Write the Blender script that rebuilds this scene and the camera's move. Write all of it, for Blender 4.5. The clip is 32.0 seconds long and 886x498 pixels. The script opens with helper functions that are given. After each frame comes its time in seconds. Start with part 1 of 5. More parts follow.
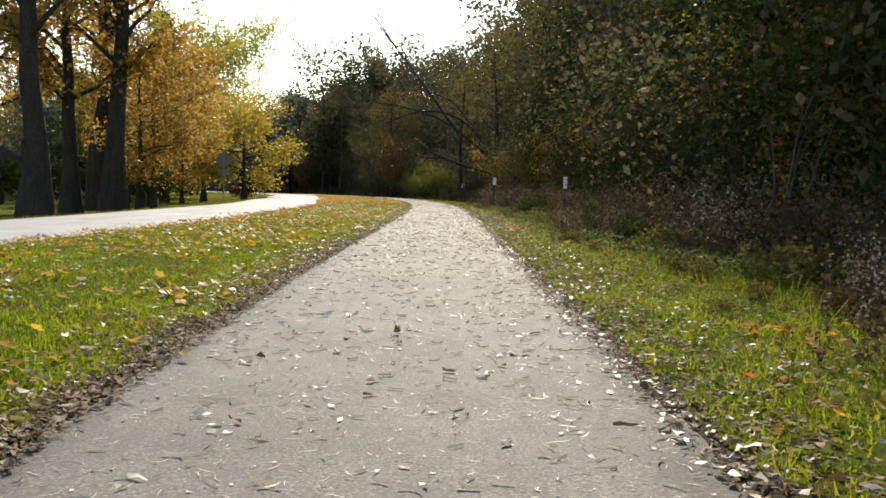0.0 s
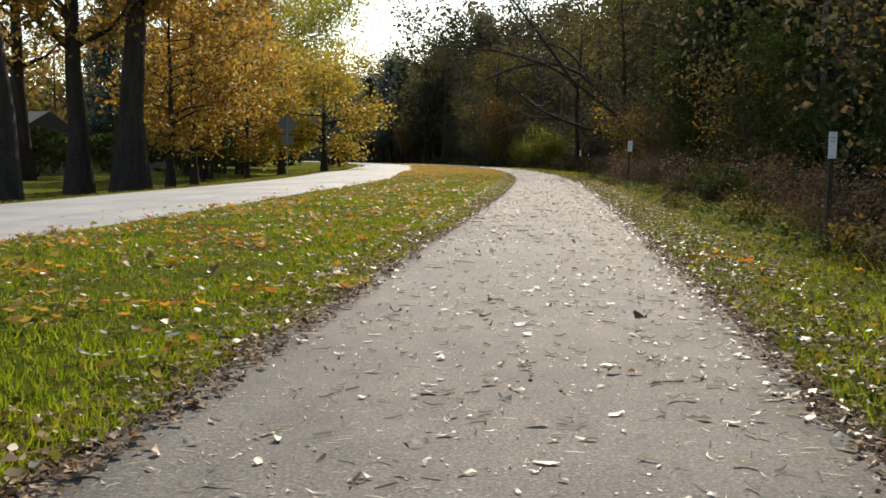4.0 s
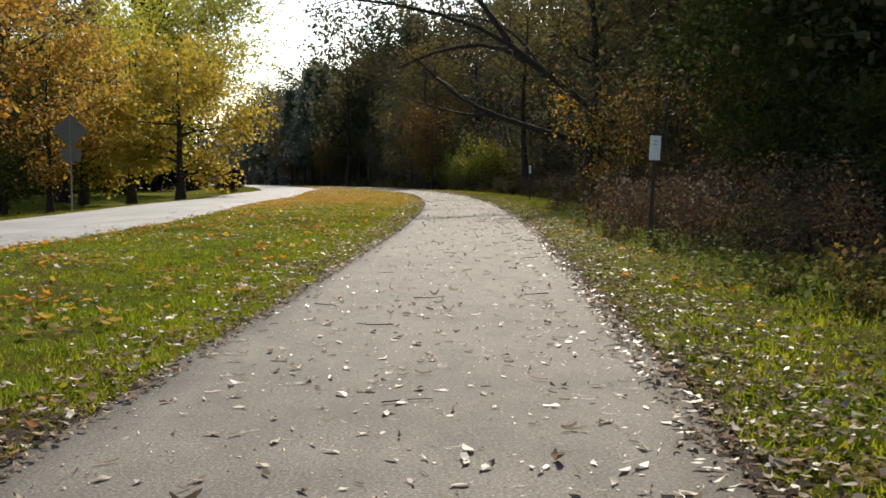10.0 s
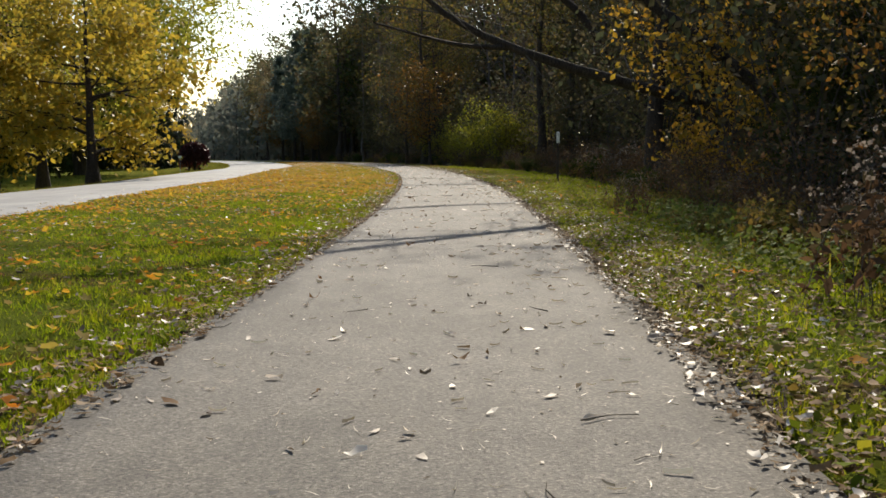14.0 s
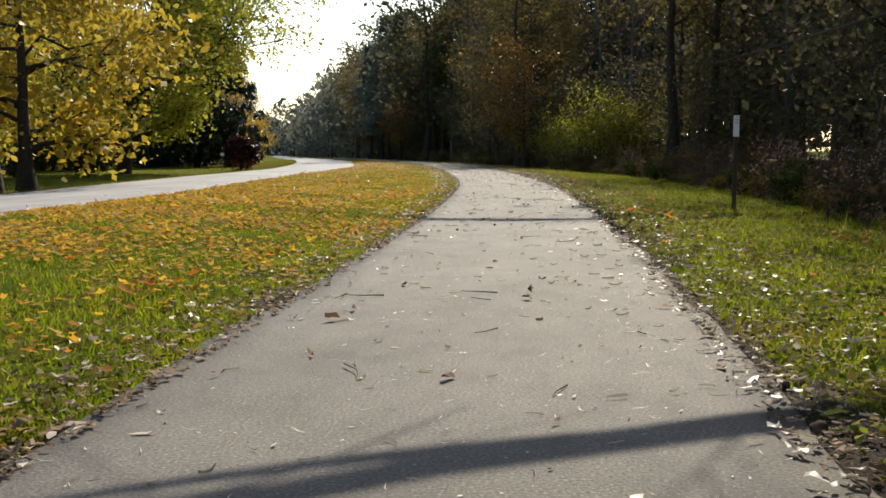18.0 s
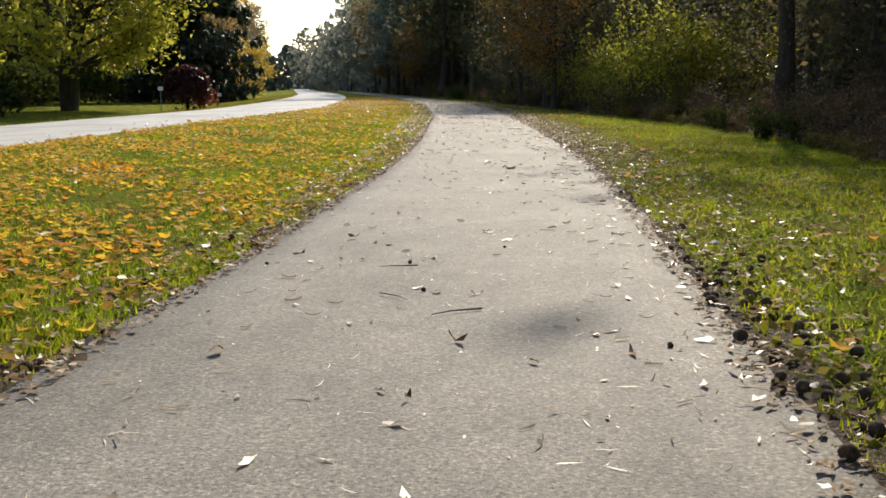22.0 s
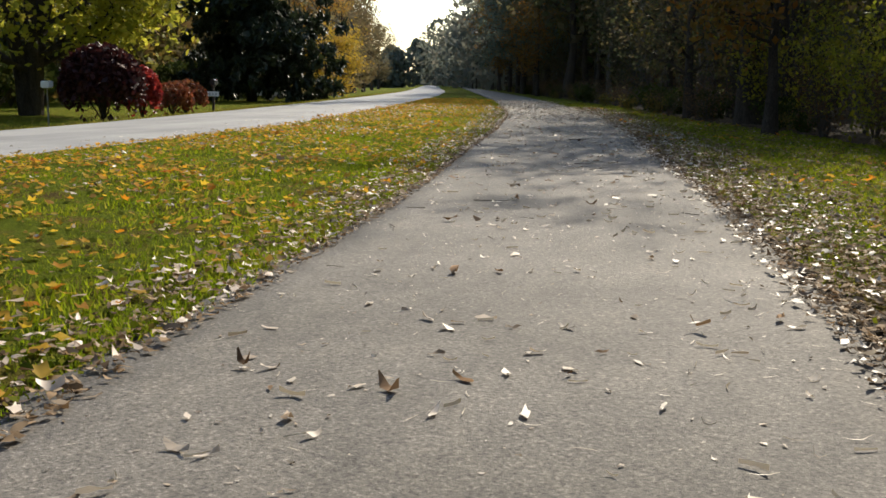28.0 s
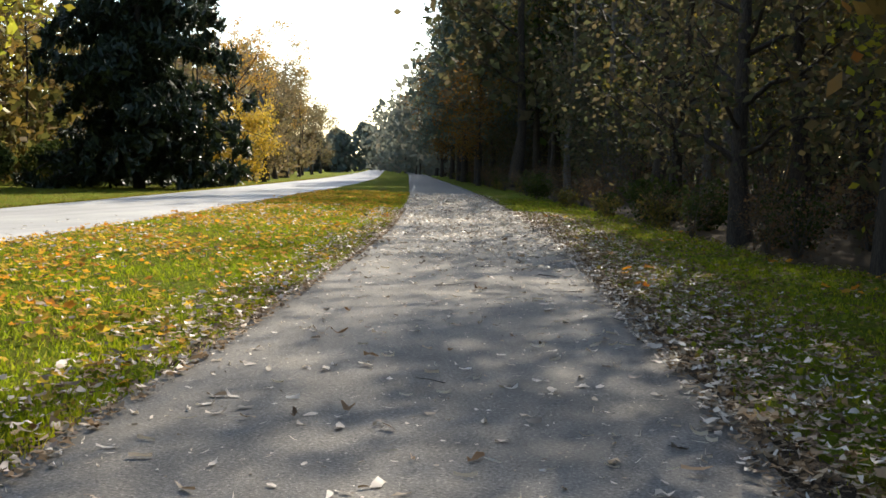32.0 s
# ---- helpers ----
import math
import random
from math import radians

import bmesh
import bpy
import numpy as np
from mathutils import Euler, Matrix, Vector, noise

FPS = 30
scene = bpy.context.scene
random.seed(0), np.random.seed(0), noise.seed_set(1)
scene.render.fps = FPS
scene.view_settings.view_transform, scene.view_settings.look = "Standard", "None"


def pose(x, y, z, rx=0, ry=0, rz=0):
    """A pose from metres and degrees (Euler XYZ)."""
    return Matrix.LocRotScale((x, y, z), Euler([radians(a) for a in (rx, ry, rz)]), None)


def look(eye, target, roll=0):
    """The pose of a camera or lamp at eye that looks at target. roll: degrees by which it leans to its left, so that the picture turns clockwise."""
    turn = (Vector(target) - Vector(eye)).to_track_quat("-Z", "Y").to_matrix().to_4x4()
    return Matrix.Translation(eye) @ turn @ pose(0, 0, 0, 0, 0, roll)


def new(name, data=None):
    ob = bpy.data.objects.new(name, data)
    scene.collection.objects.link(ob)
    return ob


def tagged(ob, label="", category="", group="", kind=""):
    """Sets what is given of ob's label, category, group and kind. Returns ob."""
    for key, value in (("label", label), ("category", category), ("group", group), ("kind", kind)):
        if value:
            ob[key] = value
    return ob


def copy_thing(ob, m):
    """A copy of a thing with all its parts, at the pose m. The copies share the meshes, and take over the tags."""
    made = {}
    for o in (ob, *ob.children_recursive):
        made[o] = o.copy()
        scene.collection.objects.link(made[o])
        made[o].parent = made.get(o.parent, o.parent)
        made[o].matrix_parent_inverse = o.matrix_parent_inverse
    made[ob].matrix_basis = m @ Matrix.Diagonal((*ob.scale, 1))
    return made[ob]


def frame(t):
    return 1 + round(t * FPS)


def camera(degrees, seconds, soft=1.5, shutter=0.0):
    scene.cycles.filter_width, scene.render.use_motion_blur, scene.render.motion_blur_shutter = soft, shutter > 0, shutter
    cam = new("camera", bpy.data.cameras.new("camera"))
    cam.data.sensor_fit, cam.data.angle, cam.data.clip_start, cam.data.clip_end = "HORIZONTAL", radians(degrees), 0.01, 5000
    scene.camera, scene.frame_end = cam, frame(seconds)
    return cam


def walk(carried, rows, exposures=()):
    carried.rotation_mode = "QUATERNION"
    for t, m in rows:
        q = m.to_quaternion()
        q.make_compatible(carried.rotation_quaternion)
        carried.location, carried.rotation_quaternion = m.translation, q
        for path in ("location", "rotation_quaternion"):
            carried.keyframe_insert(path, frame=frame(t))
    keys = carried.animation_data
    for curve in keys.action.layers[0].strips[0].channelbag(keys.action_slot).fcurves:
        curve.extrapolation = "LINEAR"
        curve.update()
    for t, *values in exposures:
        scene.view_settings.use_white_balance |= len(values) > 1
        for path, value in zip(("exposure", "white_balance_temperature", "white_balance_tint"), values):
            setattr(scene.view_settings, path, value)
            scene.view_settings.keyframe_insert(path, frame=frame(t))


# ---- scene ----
cam = camera(44.22, 32.0, soft=1.6)
PATH = [
    (0, (-0.160, -1.336, 0.901), (-0.069, 8.649, 0.371), 1.32),
    (0.5, (-0.085, 0.578, 0.930), (-0.054, 10.549, 0.170), 1.21),
    (1, (-0.119, 2.517, 0.960), (-0.490, 12.478, 0.151), 0.13),
    (1.5, (-0.059, 4.488, 0.983), (-0.487, 14.467, 0.480), 1.69),
    (2, (-0.073, 6.434, 0.982), (-0.669, 16.401, 0.427), 1.60),
    (2.5, (-0.068, 8.365, 1.000), (-0.784, 18.317, 0.335), 0.25),
    (3, (-0.070, 10.272, 1.026), (-0.873, 20.223, 0.451), 2.85),
    (3.5, (-0.127, 12.216, 1.012), (-1.141, 22.132, 0.211), 0.89),
    (5.5, (0.120, 19.698, 0.992), (-0.615, 29.632, 0.113), 1.47),
    (6, (0.151, 21.569, 1.011), (-0.715, 31.496, 0.178), 1.35),
    (6.5, (0.196, 23.467, 1.021), (-0.541, 33.405, 0.186), 0.32),
    (7, (0.268, 25.486, 1.011), (-0.185, 35.448, 0.265), 2.27),
    (7.5, (0.296, 27.487, 0.997), (-0.327, 37.437, 0.204), 1.56),
    (8, (0.321, 29.448, 1.000), (-0.081, 39.405, 0.165), 0.21),
    (8.5, (0.364, 31.328, 1.007), (-0.052, 41.300, 0.389), 3.52),
    (9, (0.348, 33.402, 1.015), (0.125, 43.379, 0.370), -0.36),
    (9.5, (0.401, 35.417, 0.980), (0.424, 45.393, 0.280), 0.14),
    (10, (0.393, 37.419, 1.020), (-0.065, 47.387, 0.363), -0.09),
    (10.5, (0.396, 39.370, 1.020), (-0.059, 49.332, 0.278), -0.72),
    (11, (0.451, 41.333, 1.022), (-0.002, 51.307, 0.459), 1.24),
    (11.5, (0.428, 43.297, 1.017), (-0.243, 53.250, 0.326), 1.32),
    (12, (0.396, 45.181, 1.014), (-0.364, 55.118, 0.198), 1.09),
    (12.5, (0.339, 47.093, 1.008), (-0.436, 57.040, 0.331), 2.21),
    (13, (0.314, 49.020, 1.030), (-0.275, 58.953, 0.032), -0.51),
    (13.5, (0.277, 50.977, 0.994), (-0.251, 60.923, 0.104), -0.69),
    (15.5, (0.226, 58.620, 1.010), (-0.385, 68.556, 0.060), -1.20),
    (16, (0.206, 60.768, 1.000), (-0.545, 70.714, 0.282), -1.00),
    (16.5, (0.151, 62.865, 0.992), (-0.927, 72.778, 0.248), -0.85),
    (17, (0.099, 64.953, 0.987), (-0.958, 74.865, 0.183), -2.94),
    (17.5, (0.032, 67.053, 0.990), (-1.143, 76.967, 0.400), -1.62),
    (18, (-0.065, 69.102, 0.984), (-1.553, 78.950, 0.078), -0.22),
    (18.5, (-0.136, 71.198, 0.989), (-1.532, 81.048, -0.024), -1.02),
    (19, (-0.272, 73.300, 0.997), (-1.725, 83.162, 0.195), -1.82),
    (19.5, (-0.398, 75.427, 1.008), (-1.670, 85.330, 0.447), -2.65),
    (20, (-0.529, 77.433, 0.993), (-1.922, 87.319, 0.434), 0.80),
    (20.5, (-0.654, 79.509, 0.999), (-2.159, 89.341, -0.036), 0.51),
    (21, (-0.745, 81.543, 1.002), (-2.201, 91.343, -0.355), 0.11),
    (21.5, (-0.865, 83.565, 1.013), (-2.401, 93.343, -0.411), -0.69),
    (22, (-1.046, 85.654, 1.043), (-2.831, 95.379, -0.455), 0.26),
    (22.5, (-1.296, 87.921, 1.017), (-3.470, 97.657, 0.332), -0.27),
    (23, (-1.531, 90.239, 0.974), (-3.901, 99.920, 0.170), -1.73),
    (23.5, (-1.714, 92.407, 0.995), (-4.012, 102.081, -0.065), -1.21),
    (24, (-1.949, 94.578, 0.987), (-4.351, 104.230, -0.044), -1.54),
    (24.5, (-2.183, 96.763, 0.989), (-4.478, 106.416, -0.257), -1.69),
    (25, (-2.409, 98.898, 1.001), (-4.715, 108.571, -0.061), -0.01),
    (25.5, (-2.699, 101.002, 0.991), (-5.366, 110.573, -0.146), -1.32),
    (27.5, (-4.127, 108.545, 0.960), (-7.020, 118.055, -0.129), 1.97),
    (28, (-4.495, 110.492, 0.962), (-7.511, 119.902, -0.572), 0.46),
    (28.5, (-4.829, 112.480, 0.971), (-7.936, 121.897, -0.324), 1.93),
    (29, (-5.168, 114.406, 0.976), (-7.998, 123.924, -0.210), 0.50),
    (29.5, (-5.524, 116.336, 0.985), (-8.247, 125.884, -0.210), 2.24),
    (30, (-5.845, 118.332, 0.989), (-8.890, 127.794, -0.104), 3.88),
    (30.5, (-6.208, 120.237, 0.998), (-9.429, 129.628, -0.200), 1.87),
    (31, (-6.551, 122.120, 1.024), (-9.360, 131.676, 0.140), 1.36),
    (31.5, (-6.966, 124.042, 1.022), (-9.692, 133.637, 0.309), 0.40),
    (32, (-7.388, 126.057, 1.024), (-10.025, 135.673, 0.255), 0.96),
]
EXPOSURE, KELVIN, TINT = 0.2, 6790, 8
walk(cam, [(t, look(eye, target, roll)) for t, eye, target, roll in PATH], [(t, EXPOSURE + e, KELVIN, TINT) for t, e in ((0, 0.35), (1.5, 0.3), (3, 0.1), (6, 0.05), (14, 0.05), (18, 0.2), (20, 0.4), (21, 0.52), (23, 0.55), (25, 0.3), (28, 0.25), (30, 0.7), (32, 0.9))])

# ---- sky and sun: low autumn sun, ahead and a little to one side ----
SUN_UP, SUN_SIDE = 35.0, 5.0
world = bpy.data.worlds.new("sky")
scene.world = world
world.use_nodes = True
sky = world.node_tree.nodes.new("ShaderNodeTexSky")
sky.sky_type = "NISHITA"
sky.sun_disc = False
sky.sun_elevation = radians(SUN_UP)
sky.sun_rotation = radians(SUN_SIDE)
sky.air_density, sky.dust_density = 1.0, 0.8
backdrop_node = world.node_tree.nodes["Background"]
world.node_tree.links.new(sky.outputs[0], backdrop_node.inputs[0])
backdrop_node.inputs[1].default_value = 0.16
sun = new("sun", bpy.data.lights.new("sun", "SUN"))
sun.data.energy = 4.8
sun.data.color = (1.0, 0.91, 0.78)
sun.data.angle = radians(0.7)
up, side = radians(SUN_UP), radians(SUN_SIDE)
sun.matrix_world = look((0, 0, 0), (-math.sin(side) * math.cos(up), -math.cos(side) * math.cos(up), -math.sin(up)))


# ---- materials ----
def nodes_of(name):
    m = bpy.data.materials.new(name)
    m.use_nodes = True
    return m, m.node_tree.nodes, m.node_tree.links


def ramp(nodes, links, source, stops, constant=False):
    r = nodes.new("ShaderNodeValToRGB")
    if constant:
        r.color_ramp.interpolation = "CONSTANT"
    e = r.color_ramp.elements
    while len(e) < len(stops):
        e.new(0.5)
    for el, (p, c) in zip(e, stops):
        el.position = p
        el.color = (*c, 1)
    links.new(source, r.inputs[0])
    return r.outputs[0]


def noise_of(nodes, links, vector, scale, detail=4.0, rough=0.6):
    n = nodes.new("ShaderNodeTexNoise")
    n.inputs["Scale"].default_value = scale
    n.inputs["Detail"].default_value = detail
    n.inputs["Roughness"].default_value = rough
    links.new(vector, n.inputs["Vector"])
    return n.outputs[0]


def mixed(nodes, links, a, b, fac, kind="MIX"):
    m = nodes.new("ShaderNodeMix")
    m.data_type = "RGBA"
    m.blend_type = kind
    if isinstance(fac, float):
        m.inputs[0].default_value = fac
    else:
        links.new(fac, m.inputs[0])
    links.new(a, m.inputs[6])
    if isinstance(b, tuple):
        m.inputs[7].default_value = (*b, 1)
    else:
        links.new(b, m.inputs[7])
    return m.outputs[2]


def surface(name, coarse, fine, big, small, rough=0.8, bump=0.3, spread=0.01, metal=0.0, spec=0.4, stretch=None, own=False, mid=None):
    """Two scales of variation: coarse stops over big blotches, fine stops over small grain, with relief from the grain."""
    m, nodes, links = nodes_of(name)
    p = nodes["Principled BSDF"]
    if own:
        at = nodes.new("ShaderNodeTexCoord").outputs["Object"]
    else:
        at = nodes.new("ShaderNodeNewGeometry").outputs["Position"]
    if stretch:
        mp = nodes.new("ShaderNodeMapping")
        mp.inputs["Scale"].default_value = stretch
        links.new(at, mp.inputs[0])
        at = mp.outputs[0]
    a = ramp(nodes, links, noise_of(nodes, links, at, big, 3), coarse)
    n = noise_of(nodes, links, at, small, 5, 0.7)
    b = ramp(nodes, links, n, fine)
    if mid:
        mp2 = nodes.new("ShaderNodeMapping")
        mp2.inputs["Scale"].default_value = mid[0]
        links.new(at, mp2.inputs[0])
        a = mixed(nodes, links, a, ramp(nodes, links, noise_of(nodes, links, mp2.outputs[0], 1.0, 4, 0.65), mid[1]), 1.0, "MULTIPLY")
    links.new(mixed(nodes, links, a, b, 1.0, "MULTIPLY"), p.inputs["Base Color"])
    p.inputs["Roughness"].default_value = rough
    p.inputs["Metallic"].default_value = metal
    p.inputs["Specular IOR Level"].default_value = spec
    if bump:
        bm_node = nodes.new("ShaderNodeBump")
        bm_node.inputs["Strength"].default_value = bump
        bm_node.inputs["Distance"].default_value = spread
        links.new(n, bm_node.inputs["Height"])
        links.new(bm_node.outputs[0], p.inputs["Normal"])
    return m


def leafy(name, colours, through_light=0.45, rough=0.5, spec=0.25, patch=None):
    """Thin leaves: each island takes one of the colours; part of the light passes through."""
    m, nodes, links = nodes_of(name)
    p = nodes["Principled BSDF"]
    island = nodes.new("ShaderNodeNewGeometry").outputs["Random Per Island"]
    n = len(colours)
    c = ramp(nodes, links, island, [((i + 0.0) / max(n - 1, 1), k) for i, k in enumerate(colours)])
    whole = nodes.new("ShaderNodeObjectInfo").outputs["Random"]
    tint = ramp(nodes, links, whole, [(0.0, (0.8, 0.8, 0.8)), (0.5, (1.0, 0.98, 0.95)), (1.0, (0.95, 0.85, 0.8))])
    c = mixed(nodes, links, c, tint, 1.0, "MULTIPLY")
    if patch:
        where = nodes.new("ShaderNodeNewGeometry").outputs["Position"]
        c = mixed(nodes, links, c, ramp(nodes, links, noise_of(nodes, links, where, patch[0], 4, 0.65), patch[1]), 1.0, "MULTIPLY")
    links.new(c, p.inputs["Base Color"])
    p.inputs["Roughness"].default_value = rough
    p.inputs["Specular IOR Level"].default_value = spec
    t = nodes.new("ShaderNodeBsdfTranslucent")
    links.new(c, t.inputs[0])
    mx = nodes.new("ShaderNodeMixShader")
    mx.inputs[0].default_value = through_light
    links.new(p.outputs[0], mx.inputs[1])
    links.new(t.outputs[0], mx.inputs[2])
    links.new(mx.outputs[0], nodes["Material Output"].inputs[0])
    return m


def plain(name, c, rough=0.5, metal=0.0, spec=0.5):
    lo = tuple(v * 0.85 for v in c)
    return surface(name, [(0.3, lo), (0.7, c)], [(0.3, (0.9, 0.9, 0.9)), (0.7, (1, 1, 1))], 3, 60, rough, 0.05, 0.002, metal, spec, own=True)


M_PATH = surface("old_asphalt", [(0.25, (0.114, 0.105, 0.092)), (0.5, (0.153, 0.141, 0.125)), (0.8, (0.198, 0.183, 0.163))],
                 [(0.33, (0.28, 0.28, 0.28)), (0.46, (0.85, 0.84, 0.82)), (0.56, (1.05, 1.03, 1.0)), (0.66, (2.1, 2.05, 2.0))], 0.6, 75, 0.8, 0.6, 0.008, spec=0.3,
                 mid=((3.5, 1.6, 1.0), [(0.32, (0.78, 0.78, 0.79)), (0.55, (1.0, 1.0, 1.0)), (0.7, (1.12, 1.11, 1.09))]))
M_ROAD = surface("worn_road_asphalt", [(0.3, (0.25, 0.25, 0.252)), (0.5, (0.31, 0.308, 0.305)), (0.7, (0.36, 0.355, 0.35))],
                 [(0.3, (0.75, 0.75, 0.75)), (0.7, (1.1, 1.1, 1.1))], 0.35, 60, 0.7, 0.3, 0.004, spec=0.3, mid=((1.4, 0.25, 1.0), [(0.35, (0.82, 0.82, 0.83)), (0.6, (1.05, 1.05, 1.04))]))
M_GROUND = surface("turf_and_soil", [(0.3, (0.075, 0.10, 0.012)), (0.5, (0.12, 0.15, 0.016)), (0.62, (0.13, 0.105, 0.03)), (0.75, (0.09, 0.065, 0.035))],
                   [(0.36, (0.45, 0.45, 0.4)), (0.5, (0.95, 0.98, 0.85)), (0.64, (1.6, 1.5, 1.25))], 1.3, 85, 1.0, 1.0, 0.04, spec=0.02)
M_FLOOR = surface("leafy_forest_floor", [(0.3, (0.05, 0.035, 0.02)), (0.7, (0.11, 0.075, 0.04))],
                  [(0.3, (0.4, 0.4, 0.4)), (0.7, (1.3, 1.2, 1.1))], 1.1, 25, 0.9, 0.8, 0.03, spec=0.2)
M_EDGE = surface("crumbled_dirt_edge", [(0.3, (0.045, 0.034, 0.025)), (0.7, (0.105, 0.082, 0.058))],
                 [(0.36, (0.25, 0.24, 0.22)), (0.5, (0.7, 0.66, 0.6)), (0.64, (1.7, 1.55, 1.35))], 2.0, 70, 0.95, 1.0, 0.03, spec=0.15)
M_BARK = surface("dark_bark", [(0.3, (0.045, 0.036, 0.03)), (0.7, (0.085, 0.07, 0.057))],
                 [(0.35, (0.35, 0.35, 0.35)), (0.65, (1.3, 1.25, 1.2))], 1.5, 14, 0.9, 0.9, 0.03, spec=0.2, stretch=(3, 3, 0.6), own=True)
M_GREY = surface("grey_bark", [(0.3, (0.10, 0.088, 0.076)), (0.7, (0.19, 0.17, 0.15))],
                 [(0.35, (0.45, 0.45, 0.45)), (0.65, (1.25, 1.22, 1.2))], 1.5, 14, 0.9, 0.8, 0.03, spec=0.2, stretch=(3, 3, 0.6), own=True)
M_TWIG = surface("grey_twig", [(0.3, (0.055, 0.046, 0.038)), (0.7, (0.11, 0.094, 0.078))],
                 [(0.35, (0.6, 0.6, 0.6)), (0.65, (1.2, 1.2, 1.2))], 2, 30, 0.8, 0.4, 0.01, spec=0.3, own=True)
M_WOOD = surface("brown_stained_post", [(0.3, (0.05, 0.035, 0.025)), (0.7, (0.085, 0.06, 0.042))],
                 [(0.35, (0.6, 0.6, 0.6)), (0.65, (1.2, 1.2, 1.2))], 3, 40, 0.75, 0.4, 0.004, stretch=(4, 4, 0.4), own=True)
M_WHITE = plain("white_plate", (0.88, 0.88, 0.85), 0.35)
M_PRINT = plain("grey_print", (0.5, 0.5, 0.5), 0.6)
M_ALU = plain("bare_aluminium", (0.22, 0.22, 0.22), 0.55, 0.4)
M_STEEL = plain("galvanised_steel", (0.32, 0.32, 0.32), 0.5, 0.8)
M_BLACK = plain("black_paint", (0.02, 0.02, 0.022), 0.35)
M_RED = plain("red_cloth", (0.55, 0.03, 0.03), 0.7)
M_SIDING = plain("beige_siding", (0.42, 0.37, 0.31), 0.7)
M_ROOF = plain("brown_shingle", (0.09, 0.075, 0.065), 0.85)
M_GLASS = plain("dark_glass", (0.02, 0.025, 0.03), 0.08)
M_NUT = surface("dark_nut_husk", [(0.3, (0.035, 0.026, 0.02)), (0.7, (0.13, 0.095, 0.06))], [(0.35, (0.5, 0.5, 0.5)), (0.65, (1.2, 1.15, 1.1))], 30, 160, 0.95, 0.9, 0.004, spec=0.15)

M_GRASS = leafy("grass_blades", [(0.125, 0.185, 0.008), (0.24, 0.3, 0.012), (0.35, 0.38, 0.018), (0.17, 0.225, 0.01), (0.4, 0.34, 0.06)], 0.55, 0.7, 0.1, (1.1, [(0.3, (0.66, 0.78, 0.8)), (0.45, (0.95, 1.06, 1.0)), (0.58, (1.2, 1.2, 1.0)), (0.72, (1.05, 0.85, 0.8))]))
M_LAWN = leafy("short_lawn_blades", [(0.11, 0.14, 0.012), (0.2, 0.21, 0.03), (0.28, 0.22, 0.06)], 0.5, 0.7, 0.12)
M_DRY = leafy("dry_fallen_leaves", [(0.07, 0.05, 0.03), (0.34, 0.25, 0.16), (0.6, 0.52, 0.42), (0.72, 0.66, 0.57), (0.6, 0.52, 0.43), (0.12, 0.085, 0.06)], 0.2, 0.5, 0.35)
M_STRAW = leafy("pale_straw", [(0.6, 0.52, 0.4), (0.72, 0.65, 0.52), (0.45, 0.36, 0.25)], 0.2, 0.42, 0.45)
M_CLOVER = leafy("small_weed_leaves", [(0.09, 0.125, 0.012), (0.17, 0.21, 0.02), (0.3, 0.3, 0.03), (0.2, 0.14, 0.05), (0.13, 0.165, 0.03)], 0.45, 0.8, 0.06, (1.1, [(0.3, (0.72, 0.8, 0.8)), (0.45, (1.05, 1.1, 1.0)), (0.58, (1.35, 1.22, 1.0)), (0.72, (1.05, 0.8, 0.8))]))
M_LITTER = leafy("edge_leaf_litter", [(0.06, 0.042, 0.026), (0.19, 0.125, 0.07), (0.38, 0.28, 0.18), (0.1, 0.068, 0.042), (0.27, 0.17, 0.085), (0.5, 0.41, 0.31)], 0.2, 0.8, 0.1)
M_GOLD = leafy("golden_fallen_leaves", [(0.6, 0.42, 0.04), (0.68, 0.48, 0.05), (0.56, 0.32, 0.03), (0.42, 0.33, 0.07), (0.62, 0.4, 0.05), (0.6, 0.25, 0.02), (0.36, 0.22, 0.05)], 0.55, 0.7, 0.1)
M_FLAME = leafy("orange_fallen_leaves", [(0.68, 0.25, 0.02), (0.75, 0.36, 0.03), (0.45, 0.14, 0.02), (0.6, 0.4, 0.06)], 0.6, 0.7, 0.1)
M_AUTUMN = leafy("orange_brown_leaves", [(0.38, 0.18, 0.03), (0.5, 0.29, 0.045), (0.42, 0.3, 0.06), (0.22, 0.16, 0.05)], 0.55)
M_YELLOW = leafy("yellow_leaves", [(0.52, 0.36, 0.04), (0.60, 0.42, 0.05), (0.42, 0.34, 0.05), (0.35, 0.30, 0.05)], 0.5)
M_LIME = leafy("yellow_green_leaves", [(0.33, 0.35, 0.04), (0.46, 0.44, 0.055), (0.26, 0.29, 0.04), (0.5, 0.42, 0.06)], 0.62)
M_SPROUT = leafy("backlit_green_leaves", [(0.18, 0.21, 0.02), (0.3, 0.31, 0.03), (0.36, 0.33, 0.035), (0.12, 0.14, 0.02)], 0.58)
# darker copy of the M_AUTUMN colours, with woodland shade painted in
M_RUST = leafy("shade_dimmed_rust_leaves", [(0.14, 0.068, 0.018), (0.21, 0.115, 0.024), (0.19, 0.15, 0.03), (0.09, 0.075, 0.028)], 0.45, 0.65, 0.12)
M_DULL = leafy("faded_brown_green_leaves", [(0.15, 0.13, 0.065), (0.2, 0.17, 0.08), (0.24, 0.17, 0.09), (0.13, 0.13, 0.075)], 0.45, 0.65, 0.15)
# distance haze is painted into these leaf colours: paler and greyer than near foliage
M_FAR = leafy("haze_paled_leaves", [(0.13, 0.16, 0.14), (0.17, 0.2, 0.17), (0.2, 0.2, 0.16)], 0.5, 0.7, 0.1)
